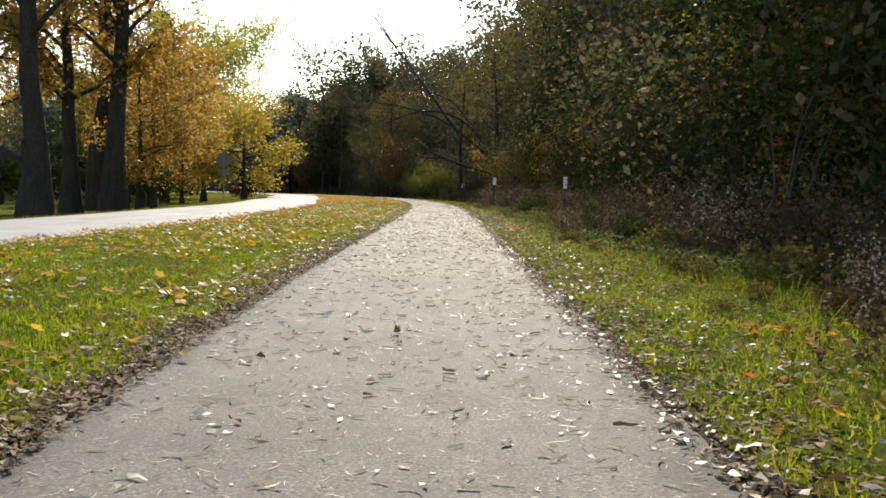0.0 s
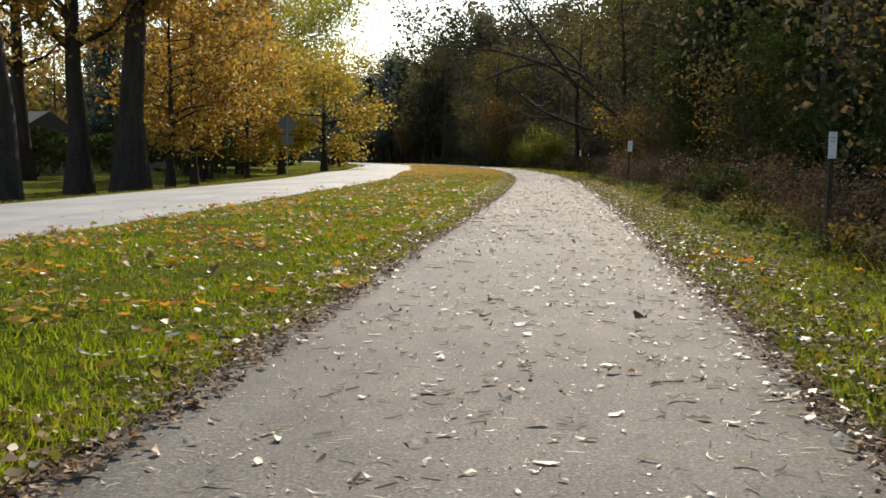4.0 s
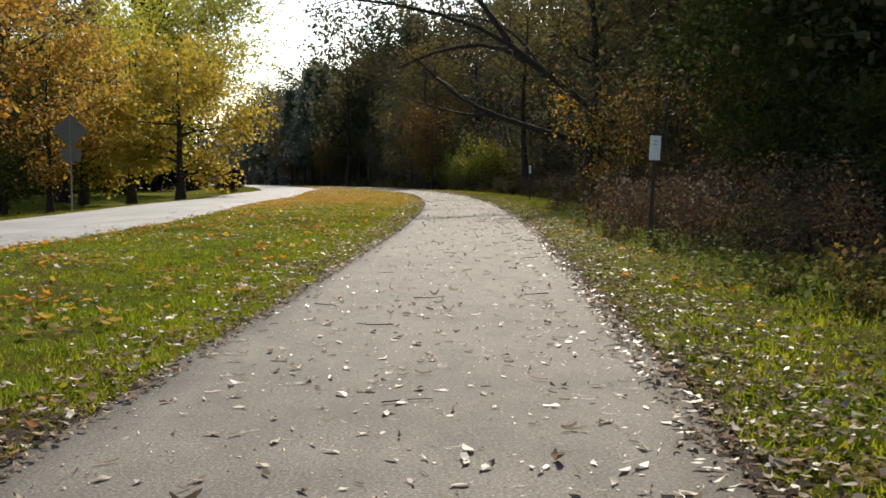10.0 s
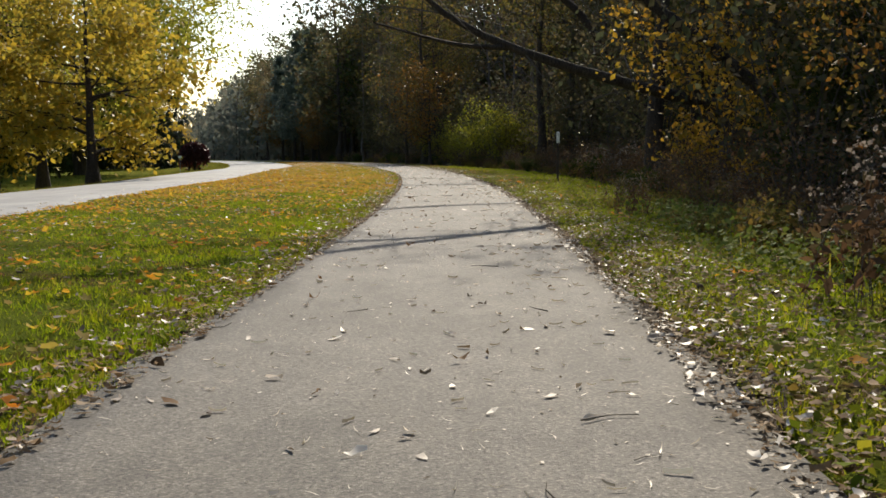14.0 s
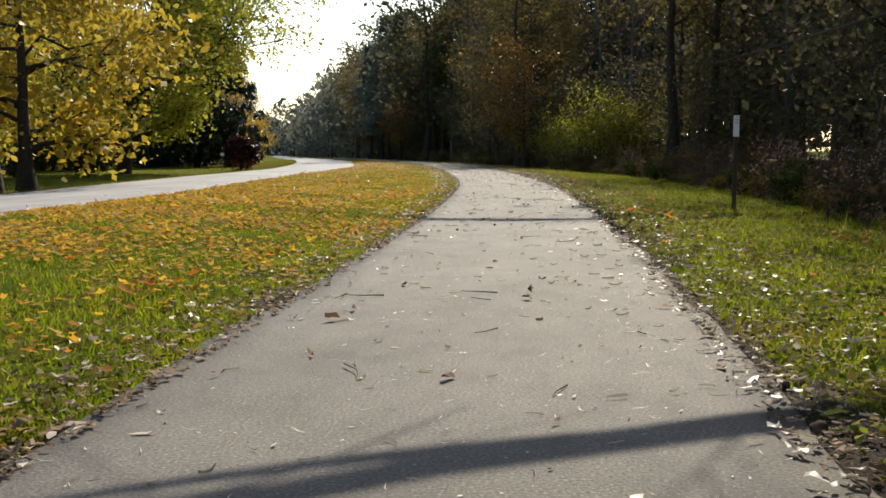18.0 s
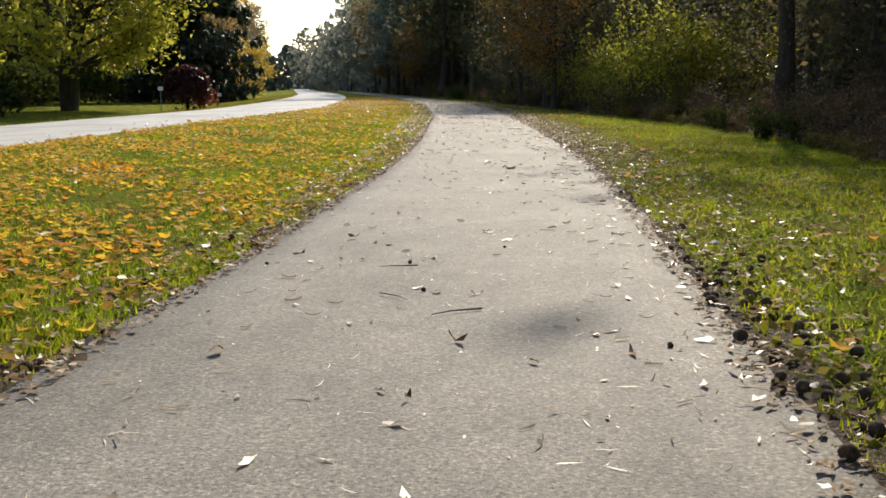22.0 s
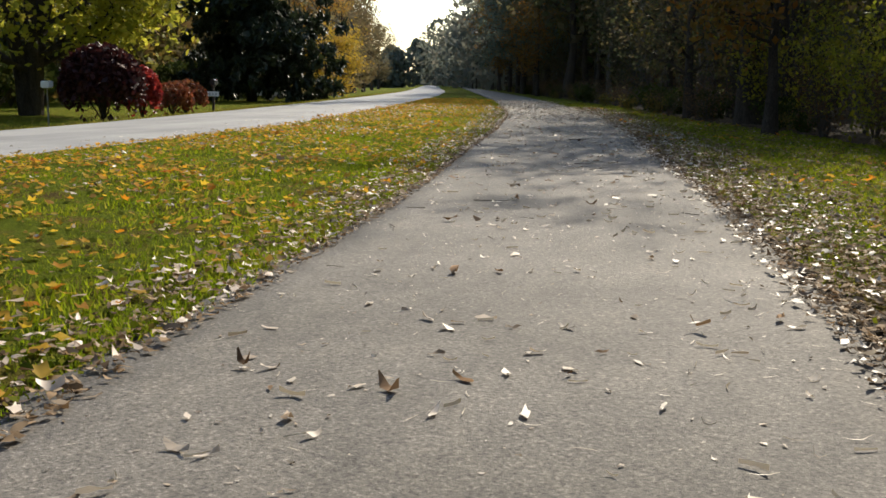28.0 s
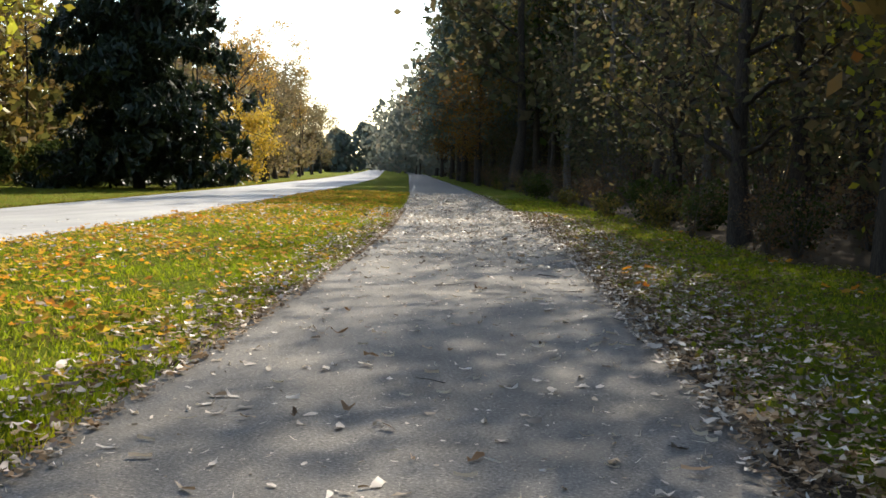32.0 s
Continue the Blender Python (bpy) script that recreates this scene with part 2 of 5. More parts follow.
# the gloom of the inner wood is put into these darkened leaf colours
M_SHADE = leafy("painted_shade_leaves", [(0.065, 0.078, 0.042), (0.105, 0.11, 0.052), (0.15, 0.12, 0.06), (0.1, 0.085, 0.055)], 0.5, 0.7, 0.1)
M_OLIVE = leafy("dull_olive_leaves", [(0.09, 0.096, 0.028), (0.15, 0.145, 0.038), (0.25, 0.18, 0.042), (0.13, 0.093, 0.046)], 0.42, 0.75, 0.08)
M_DARK = leafy("dark_green_leaves", [(0.035, 0.052, 0.014), (0.055, 0.078, 0.02), (0.09, 0.095, 0.026)], 0.3, 0.85, 0.06)
M_NEEDLE = leafy("dark_needles", [(0.018, 0.032, 0.018), (0.03, 0.05, 0.028), (0.045, 0.065, 0.03)], 0.2, 0.5, 0.4)
# bluish pine green, lightened and greyed to stand in for haze
M_PINE = leafy("haze_greyed_pine_needles", [(0.07, 0.1, 0.08), (0.11, 0.145, 0.11), (0.15, 0.175, 0.13)], 0.5, 0.6, 0.2)
M_BRUSH = leafy("withered_brown_leaves", [(0.06, 0.045, 0.03), (0.13, 0.08, 0.045), (0.2, 0.115, 0.06), (0.1, 0.095, 0.04)], 0.28, 0.75, 0.08)
M_FLUFF = leafy("grey_seed_fluff", [(0.2, 0.165, 0.135), (0.3, 0.26, 0.22), (0.16, 0.115, 0.09)], 0.4, 0.7, 0.3)
M_MAROON = leafy("dark_maroon_leaves", [(0.03, 0.010, 0.012), (0.055, 0.014, 0.015), (0.08, 0.024, 0.02)], 0.25)
M_SCARLET = leafy("scarlet_leaves", [(0.28, 0.03, 0.03), (0.4, 0.05, 0.04), (0.2, 0.03, 0.03)], 0.4)
M_AMBER = leafy("amber_backlit_leaves", [(0.42, 0.24, 0.03), (0.52, 0.33, 0.04), (0.34, 0.25, 0.03), (0.24, 0.19, 0.03)], 0.55)
M_BURNT = leafy("burnt_orange_leaves", [(0.22, 0.09, 0.018), (0.28, 0.14, 0.025), (0.2, 0.13, 0.025), (0.12, 0.075, 0.025)], 0.48)
M_IVY = leafy("ground_cover_leaves", [(0.08, 0.12, 0.02), (0.15, 0.19, 0.035), (0.21, 0.22, 0.06), (0.06, 0.1, 0.02)], 0.35, 0.75, 0.1)
M_CORAL = leafy("coral_orange_leaves", [(0.32, 0.10, 0.05), (0.25, 0.07, 0.04), (0.36, 0.15, 0.06), (0.16, 0.08, 0.05)], 0.4)


# ---- plan: the line of the ride, its height, and the road beside it ----
def curve_through(knots):
    xs, ys = np.array(knots, float).T
    h, dl = np.diff(xs), np.diff(ys) / np.diff(xs)
    mid = (dl[:-1] * h[1:] + dl[1:] * h[:-1]) / (h[1:] + h[:-1])
    slope = np.concatenate([[dl[0]], mid, [dl[-1]]])

    def f(v):
        v = np.asarray(v, float)
        i = np.clip(np.searchsorted(xs, v) - 1, 0, len(xs) - 2)
        t = (v - xs[i]) / h[i]
        inside = np.clip(t, 0, 1)
        a = (1 + 2 * inside) * (1 - inside) ** 2 * ys[i] + inside * (1 - inside) ** 2 * h[i] * slope[i]
        b = inside ** 2 * (3 - 2 * inside) * ys[i + 1] + inside ** 2 * (inside - 1) * h[i] * slope[i + 1]
        over = np.where(t < 0, t * h[i] * slope[i], np.where(t > 1, (t - 1) * h[i] * slope[i + 1], 0))
        return a + b + over
    return f


ride = curve_through([(-60, 0.02), (0, 0.01), (10, 0.05), (20, 0.17), (30, 0.29), (40, 0.36), (50, 0.35), (60, 0.21), (70, -0.12), (80, -0.68), (90, -1.51), (100, -2.64),
                      (108.5, -4.0), (113, -4.82), (118, -5.68), (126, -7.34), (130, -8.16), (135, -9.3), (140, -10.49), (151, -13.55), (170, -19.2), (200, -28.5), (300, -59.6), (400, -91.6)])
level = curve_through([(-60, -0.15), (-10, -0.1), (0, -0.06), (8, 0.0), (30, 0.0), (140, 0.0), (170, -0.05), (230, -0.3), (300, -0.6), (400, -0.8)])
kerb = curve_through([(-60, -6.6), (0, -6.5), (30, -6.2), (44, -6.5), (58, -6.85), (66, -7.4), (74, -8.3), (84, -9.25), (92, -9.7), (100, -10.8), (113, -12.5), (123, -13.6), (130, -14.5),
                      (140, -16.7), (150, -19.1), (170, -24.4), (200, -33.3), (300, -66), (400, -99)])
PATH_L, PATH_R, ROAD_W = -1.75, 0.91, 4.9


def edge_u(y):
    """Where the brush begins, beside the ride."""
    return np.interp(y, [0, 8, 20, 30, 45, 55, 62, 70, 80, 95, 105, 115, 122, 131, 141, 150, 160, 240], [4.4, 3.9, 3.2, 3.1, 3.2, 3.1, 2.9, 3.3, 4.4, 5.7, 6.3, 6.8, 7.0, 5.6, 3.2, 2.6, 2.4, 2.6])


def ground_z(x, y):
    x, y = np.asarray(x, float), np.asarray(y, float)
    u, r = x - ride(y), x - kerb(y)
    z = level(y) + 0.0 * x
    beyond = np.clip(-r - ROAD_W, 0, 8.0)
    road = np.clip(-r / ROAD_W, 0, 1)
    z = z - 0.08 * road - 0.1 * beyond
    z = z - 0.05 * np.clip(u - 1.6, 0, 5)
    t = np.clip((PATH_L - u) / 2.5, 0, 1) * np.clip(r / 2.0, 0, 1)
    return z + 0.06 * t


def at(u, y, dz=0.0):
    x = float(ride(y)) + u
    return (x, y, float(ground_z(x, y)) + dz)


# ---- mesh helpers ----
def mesh_np(name, verts, faces, material, smooth=False):
    me = bpy.data.meshes.new(name)
    verts = np.ascontiguousarray(verts, dtype=np.float32)
    faces = np.ascontiguousarray(faces, dtype=np.int32)
    k = faces.shape[1]
    me.vertices.add(len(verts))
    me.vertices.foreach_set("co", verts.ravel())
    me.loops.add(faces.size)
    me.loops.foreach_set("vertex_index", faces.ravel())
    me.polygons.add(len(faces))
    me.polygons.foreach_set("loop_start", np.arange(len(faces), dtype=np.int32) * k)
    me.polygons.foreach_set("loop_total", np.full(len(faces), k, dtype=np.int32))
    if smooth:
        me.polygons.foreach_set("use_smooth", np.ones(len(faces), dtype=bool))
    me.update(calc_edges=True)
    me.materials.append(material)
    return me


def part_np(name, me, parent, label=""):
    ob = new(name, me)
    ob.parent = parent
    return tagged(ob, label)


def part(name, bm, material, parent=None, label="", smooth=False):
    me = bpy.data.meshes.new(name)
    bm.to_mesh(me)
    bm.free()
    me.materials.append(material)
    if smooth:
        for p in me.polygons:
            p.use_smooth = True
    ob = new(name, me)
    if parent:
        ob.parent = parent
    return tagged(ob, label)


def box(size, centre=(0, 0, 0), bevel=0.0, turn=None):
    bm = bmesh.new()
    bmesh.ops.create_cube(bm, size=1, matrix=Matrix.Diagonal((*size, 1)))
    if bevel:
        bmesh.ops.bevel(bm, geom=bm.edges[:], offset=bevel, segments=2, affect="EDGES")
    if turn:
        bmesh.ops.transform(bm, matrix=turn, verts=bm.verts)
    bmesh.ops.translate(bm, verts=bm.verts, vec=centre)
    return bm


def rod(r, h, centre=(0, 0, 0), sides=12, r2=None, turn=None):
    bm = bmesh.new()
    bmesh.ops.create_cone(bm, cap_ends=True, segments=sides, radius1=r, radius2=r if r2 is None else r2, depth=h)
    if turn:
        bmesh.ops.transform(bm, matrix=turn, verts=bm.verts)
    bmesh.ops.translate(bm, verts=bm.verts, vec=centre)
    return bm


def tubes(lines, sides=6):
    """Tapered tubes along polylines: (points, radii); thin ones get fewer sides."""
    vs, fs, base = [], [], 0
    for pts, rad in lines:
        pts, rad = np.asarray(pts, float), np.asarray(rad, float)
        k = sides if rad[0] > 0.09 else (4 if rad[0] > 0.035 else 3)
        if k == 3 and len(pts) > 3:
            pick = [0, len(pts) // 2, len(pts) - 1]
            pts, rad = pts[pick], rad[pick]
        ang = np.arange(k) * 2 * math.pi / k
        d = np.gradient(pts, axis=0)
        d /= np.linalg.norm(d, axis=1)[:, None] + 1e-9
        ref = np.where(np.abs(d[:, 2:3]) > 0.9, np.array([[1.0, 0, 0]]), np.array([[0, 0, 1.0]]))
        a = np.cross(d, ref)
        a /= np.linalg.norm(a, axis=1)[:, None] + 1e-9
        b = np.cross(d, a)
        ring = pts[:, None] + rad[:, None, None] * (np.cos(ang)[None, :, None] * a[:, None] + np.sin(ang)[None, :, None] * b[:, None])
        n = len(pts)
        vs.append(ring.reshape(-1, 3))
        i = np.arange(n - 1)[:, None] * k
        j = np.arange(k)[None]
        m = (j + 1) % k
        fs.append(np.stack([i + j, i + m, i + k + m, i + k + j], -1).reshape(-1, 4) + base)
        base += n * k
    return np.concatenate(vs), np.concatenate(fs)


def leaf_quads(rng, centres, size, spread=0.35, flat=0.0, long=1.6, hang=0.0):
    """One folded diamond for each centre. flat: 1 lies level; hang: 1 hangs straight down."""
    n = len(centres)
    nrm = rng.normal(size=(n, 3))
    nrm[:, 2] += flat * 4
    nrm /= np.linalg.norm(nrm, axis=1)[:, None]
    ax = rng.normal(size=(n, 3))
    ax[:, 2] -= hang * 4
    ax -= (ax * nrm).sum(1)[:, None] * nrm
    ax /= np.linalg.norm(ax, axis=1)[:, None] + 1e-9
    bi = np.cross(nrm, ax)
    s = size * (1 + spread * rng.normal(size=(n, 1))).clip(0.4, 1.8)
    fold = nrm * s * rng.uniform(-0.15, 0.25, (n, 1))
    w = s * 0.5
    l = s * 0.5 * long
    v = np.stack([centres - ax * l, centres + bi * w - fold, centres + ax * l, centres - bi * w - fold], 1).reshape(-1, 3)
    return v, np.arange(4 * n).reshape(n, 4)


def grow(rng, height, r0, base=0.3, spread=0.3, limbs=14, rise=0.6, subs=4, wiggle=0.05, stems=1, lean=(0.0, 0.0), top=0.12, droop=0.0):
    """Trunk, limbs and branches as polylines, and points along the branches that carry leaves."""
    lines, tips = [], []
    for s in range(stems):
        out = rng.uniform(0, 2 * math.pi)
        push = (0 if stems == 1 else 0.25 * height)
        hh = height * (1 if s == 0 else rng.uniform(0.75, 1))
        n = 8
        t = np.linspace(0, 1, n)
        axis = np.stack([lean[0] * height * t + push * math.cos(out) * t ** 1.3, lean[1] * height * t + push * math.sin(out) * t ** 1.3, hh * t], 1)
        axis[1:, :2] += np.cumsum(rng.normal(size=(n - 1, 2)), 0) * wiggle * height / n
        flare = 1 + 0.6 * np.exp(-t * 25)
        rs = r0 / math.sqrt(stems)
        lines.append((axis, rs * (1 - (1 - top) * t) * flare))
        for k in range(max(3, limbs // stems)):
            f = base + (0.97 - base) * (k + rng.uniform(0, 1)) / max(3, limbs // stems)
            p = np.array([np.interp(f, t, axis[:, c]) for c in range(3)])
            a = rng.uniform(0, 2 * math.pi) if stems == 1 else out + rng.normal() * 1.2
            reach = spread * height * (0.35 + 0.65 * math.sin(math.pi * min(1, (1 - f) / (1 - base) * 0.75 + 0.2))) * rng.uniform(0.7, 1.15)
            m = 5
            q = np.linspace(0, 1, m)
            line = p + np.stack([reach * q * math.cos(a), reach * q * math.sin(a), reach * (rise * q - droop * q ** 2)], 1)
            line[1:] += rng.normal(size=(m - 1, 3)) * 0.06 * reach
            rl = rs * (1 - (1 - top) * f) * 0.45
            lines.append((line, rl * (1 - 0.85 * q)))
            for b in range(subs):
                g = rng.uniform(0.25, 1)
                p2 = np.array([np.interp(g, q, line[:, c]) for c in range(3)])
                a2 = a + rng.normal() * 0.9
                r2 = reach * rng.uniform(0.25, 0.5)
                q2 = np.linspace(0, 1, 4)
                l2 = p2 + np.stack([r2 * q2 * math.cos(a2), r2 * q2 * math.sin(a2), r2 * (rng.uniform(-0.2, 0.8) * q2 - droop * q2 ** 2)], 1)
                l2[1:] += rng.normal(size=(3, 3)) * 0.08 * r2
                lines.append((l2, rl * 0.4 * (1 - 0.8 * q2) + 0.004))
                tips.append(l2[1:])
            tips.append(line[2:])
    return lines, np.concatenate(tips)


def plant(name, label, category, lines, tips, rng, leaves, size, leaf_mat, wood_mat, group, puff=0.45, sides=8, crown="crown", wood="trunk", flat=0.15, long=1.6, hang=0.0):
    """A tree or shrub as a thing: an Empty with its wood and its leaves; stands far below until it is copied into place."""
    e = new(name)
    tagged(e, label, category, group)
    v, f = tubes(lines, sides)
    part_np(wood, mesh_np(wood, v, f, wood_mat, True), e)
    pick = tips[rng.integers(0, len(tips), leaves)]
    c = pick + rng.normal(size=(leaves, 3)) * puff
    c[:, 2] = np.maximum(c[:, 2], 0.05)
    v, f = leaf_quads(rng, c, size, flat=flat, long=long, hang=hang)
    part_np(crown, mesh_np(crown, v, f, leaf_mat), e)
    return e


used_first = set()


def put(proto, x, y, scale=1.0, turn=None, label="", sink=0.05, tall=1.0, tip=0.0):
    """Stands a prototype on the ground: itself the first time, copies after that."""
    turn = random.uniform(0, 360) if turn is None else turn
    m = Matrix.Translation((x, y, float(ground_z(x, y)) - sink)) @ pose(0, 0, 0, tip, 0, turn) @ Matrix.Diagonal((scale, scale, scale * tall, 1))
    if proto.name not in used_first:
        used_first.add(proto.name)
        proto.matrix_basis = m
        ob = proto
    else:
        ob = copy_thing(proto, m)
    if label:
        tagged(ob, label)
    return ob


# ---- ground, path and road ----
def sheet(name, us, ys, line, material, dz, under=None, label=""):
    us, ys = np.array(us, float), np.array(ys, float)
    uu, yy = np.meshgrid(us, ys)
    xx = uu + line(yy)
    zz = ground_z(xx, yy) + dz
    if under is not None:
        zz = zz + under(uu, yy)
    v = np.stack([xx, yy, zz], -1).reshape(-1, 3)
    n, m = len(ys), len(us)
    i = np.arange(n - 1)[:, None] * m + np.arange(m - 1)[None]
    f = np.stack([i, i + 1, i + 1 + m, i + m], -1).reshape(-1, 4)
    ob = new(name, mesh_np(name, v, f, material, True))
    return ob


near_rows = list(np.arange(-12, 262, 1.0))
far_rows = [280, 300, 340, 400, 500, 700, 1200, 3000]
back_rows = [-3000, -1000, -400, -150, -60, -30]
side_cols = [-3000, -800, -300, -150, -90, -60, -45, -36, -30, -26, -23, -20, -18, -16, -14.8, -13, -11, -9, -7.5]
mid_cols = list(np.arange(-6.5, -1.8, 0.6)) + [-1.9, -1.75, -1.6, -1.0, 0.0, 0.8, 0.91, 1.1, 1.5, 2.0, 2.6, 3.2, 4, 5]
wood_cols = [7, 10, 14, 20, 30, 50, 90, 200, 600, 3000]


def lumps(u, y):
    path = (u > PATH_L - 0.02 + 0.14 * np.interp(y, [8, 22], [1, 0])) & (u < PATH_R + 0.02)
    n = 0.02 * np.sin(u * 2.3 + y * 0.9) + 0.018 * np.sin(y * 2.1 - u * 1.2)
    far = np.abs(u) > 60
    n = n * np.clip((u + ride(y) - kerb(y)) / 1.5, 0, 1)
    return np.where(path, -0.05, np.where(far, 0.0, n * np.clip((np.abs(u + 0.4) - 1.3) / 2, 0, 1)))


ground = sheet("ground", side_cols + mid_cols + wood_cols, back_rows + near_rows + far_rows, ride, M_GROUND, -0.012, lumps)
tagged(ground, "green autumn turf with bare soil patches", "ground", kind="structure")
floor_cols = [3.2, 3.8, 4.4, 5.0, 5.6, 6.2, 6.8, 7.4, 8, 9.5, 11, 15, 20, 30, 60, 120]
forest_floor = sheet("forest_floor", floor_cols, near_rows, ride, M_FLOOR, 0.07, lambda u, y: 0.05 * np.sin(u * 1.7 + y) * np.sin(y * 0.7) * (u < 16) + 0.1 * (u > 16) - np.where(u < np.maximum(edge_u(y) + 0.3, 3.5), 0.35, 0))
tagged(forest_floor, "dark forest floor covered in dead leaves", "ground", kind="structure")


def ribbon(name, left, right, line, rows, thick, material, label, wobble=0.0, crown=0.0, narrow=0.0):
    """A paved strip with thickness, slightly ragged edges and a low crown."""
    rng = np.random.default_rng(5)
    ys = np.array(rows, float)
    l = left + narrow * np.interp(ys, [8, 22], [1, 0]) + wobble * np.convolve(rng.normal(size=len(ys)), [0.25, 0.5, 0.25], "same")
    r = right + wobble * np.convolve(rng.normal(size=len(ys)), [0.25, 0.5, 0.25], "same")
    fr = np.array([0, 0.0, 0.12, 0.35, 0.6, 0.88, 1.0, 1.0])
    u = l[:, None] + (r - l)[:, None] * fr[None]
    x = u + line(ys)[:, None]
    x[:, 0] -= 4 * thick if crown else 0
    x[:, 7] += 4 * thick if crown else 0
    z = ground_z(x, np.repeat(ys[:, None], 8, 1)) - (0.008 if crown else 0.0) + crown * (1 - (2 * fr[None] - 1) ** 2)
    z[:, 0] -= thick
    z[:, 7] -= thick
    v = np.stack([x, np.repeat(ys[:, None], 8, 1), z], -1).reshape(-1, 3)
    i = np.arange(len(ys) - 1)[:, None] * 8 + np.arange(7)[None]
    f = np.stack([i, i + 1, i + 9, i + 8], -1).reshape(-1, 4)
    ob = new(name, mesh_np(name, v, f, material, False))
    return tagged(ob, label, "pavement", kind="structure")


def dirt_edge(u_in, u_out, seed):
    rng = np.random.default_rng(seed)
    ys = np.arange(-6, 165, 0.25)
    rag = np.convolve(rng.normal(size=len(ys)), np.ones(5) / 5, "same") * 0.2
    fr = np.array([0.0, 0.35, 0.7, 1.0])
    u = u_in + (u_out - u_in) * fr[None] + rag[:, None] * fr[None] ** 2
    y2 = np.repeat(ys[:, None], 4, 1)
    x = u + ride(y2)
    z = ground_z(x, y2) + np.array([-0.012, 0.008, 0.010, -0.02])[None] + lumps(u, y2) * fr[None]
    v = np.stack([x, y2, z], -1).reshape(-1, 3)
    i = np.arange(len(ys) - 1)[:, None] * 4 + np.arange(3)[None]
    f = np.stack([i, i + 1, i + 5, i + 4], -1).reshape(-1, 4)
    ob = new("path_shoulder", mesh_np("path_shoulder", v, f, M_EDGE, True))
    tagged(ob, "crumbled brown soil beside the asphalt", "ground", kind="structure")


dirt_edge(PATH_L + 0.2, PATH_L - 0.12, 31)
dirt_edge(PATH_R - 0.16, PATH_R + 0.17, 32)

path_rows = list(np.arange(-12, 180, 0.4)) + [185, 190, 200, 220, 250, 300, 400]
ribbon("bike_path", PATH_L, PATH_R, ride, path_rows, 0.05, M_PATH, "weathered pale grey asphalt bike path with scattered leaves", 0.05, narrow=0.1)
road_rows = [-200, -60] + list(np.arange(-12, 262, 1.5)) + [280, 300, 340, 400, 500]
ribbon("road", -ROAD_W, 0.0, kerb, road_rows, 0.06, M_ROAD, "worn light grey two-lane asphalt road", 0.05, 0.03)


# ---- grass blades ----
def blades(name, count, pick, tall, wide, material, label, seed):
    rng = np.random.default_rng(seed)
    x, y = pick(rng, count)
    n = len(x)
    z = ground_z(x, y) - 0.015
    h = tall * rng.uniform(0.5, 1.35, n) * (0.85 + 0.3 * np.sin(x * 1.7 + 0.6 * y) * np.sin(y * 1.1))
    h = h * (0.95 + 0.5 * np.sin(x * 5.3 + 1.3 * y) * np.sin(y * 4.1 - 2.2 * x) + 0.3 * np.sin(x * 11.0 - y * 7.0) * np.sin(y * 9.3 + x * 3.0))
    a = rng.uniform(0, 2 * math.pi, n)
    lean = h * rng.uniform(0.1, 0.9, n)
    la = rng.uniform(0, 2 * math.pi, n)
    w = wide * rng.uniform(0.6, 1.4, n)
    c = np.stack([x, y, z], 1)
    s = np.stack([np.cos(a) * w / 2, np.sin(a) * w / 2, 0 * w], 1)
    t = np.stack([np.cos(la) * lean, np.sin(la) * lean, h], 1)
    v = np.stack([c - s, c + s, c + t], 1).reshape(-1, 3)
    ob = new(name, mesh_np(name, v, np.arange(3 * n).reshape(n, 3), material))
    return tagged(ob, label, "grass", kind="stuff")


def strip(u0, u1, y0, y1, power=1.0):
    """Random spots between two offsets from the ride, thicker towards u0."""
    def f(rng, n):
        y = rng.uniform(y0, y1, n)
        q = rng.uniform(0, 1, n) ** power
        return ride(y) + u0 + (u1 - u0) * q, y
    return f


def median_spots(rng, n):
    y = rng.uniform(0, 165, n)
    q = rng.uniform(0, 1, n) ** 1.9
    a, b = ride(y) + PATH_L + 0.03 * rng.normal(size=n), kerb(y) + 0.12
    return a + (b - a) * q, y


def verge_spots(rng, n):
    y = rng.uniform(0, 160, n)
    u = PATH_R + 0.06 + 4.2 * rng.uniform(0, 1, n) ** 1.35
    bare = np.interp(y, [0, 20, 30, 62, 70, 95, 102, 160], [0.15, 0.1, 0.3, 0.3, 0.1, 0.15, 0.8, 0.85])
    keep = rng.uniform(0, 1, n) > bare * np.clip((2.1 - u) / 0.8, 0, 1)
    return (ride(y) + u)[keep], y[keep]


def lawn_spots(rng, n):
    y = rng.uniform(25, 230, n)
    return kerb(y) - ROAD_W - 0.1 - 16 * rng.uniform(0, 1, n) ** 1.4, y


blades("median_grass", 640000, median_spots, 0.045, 0.0115, M_GRASS, "thick green grass between path and road", 11)
blades("verge_grass", 400000, verge_spots, 0.05, 0.0115, M_GRASS, "uneven green grass beside the woods", 12)
blades("lawn_grass", 60000, lawn_spots, 0.07, 0.035, M_LAWN, "mown yellow-green roadside lawn grass", 13)
blades("tall_grass", 5000, strip(2.6, 4.6, 70, 122), 0.16, 0.012, M_GRASS, "long bright green grass at the wood edge", 14)
def far_verge(rng, n):
    y = rng.uniform(76, 140, n)
    return ride(y) + 4.6 + (edge_u(y) - 4.0) * rng.uniform(0, 1, n), y


blades("verge_grass", 45000, far_verge, 0.05, 0.013, M_GRASS, "open green grass before the woods", 16)
blades("tall_grass", 6000, strip(2.6, 4.2, 0, 66), 0.2, 0.013, M_GRASS, "long green grass at the wood edge", 15)


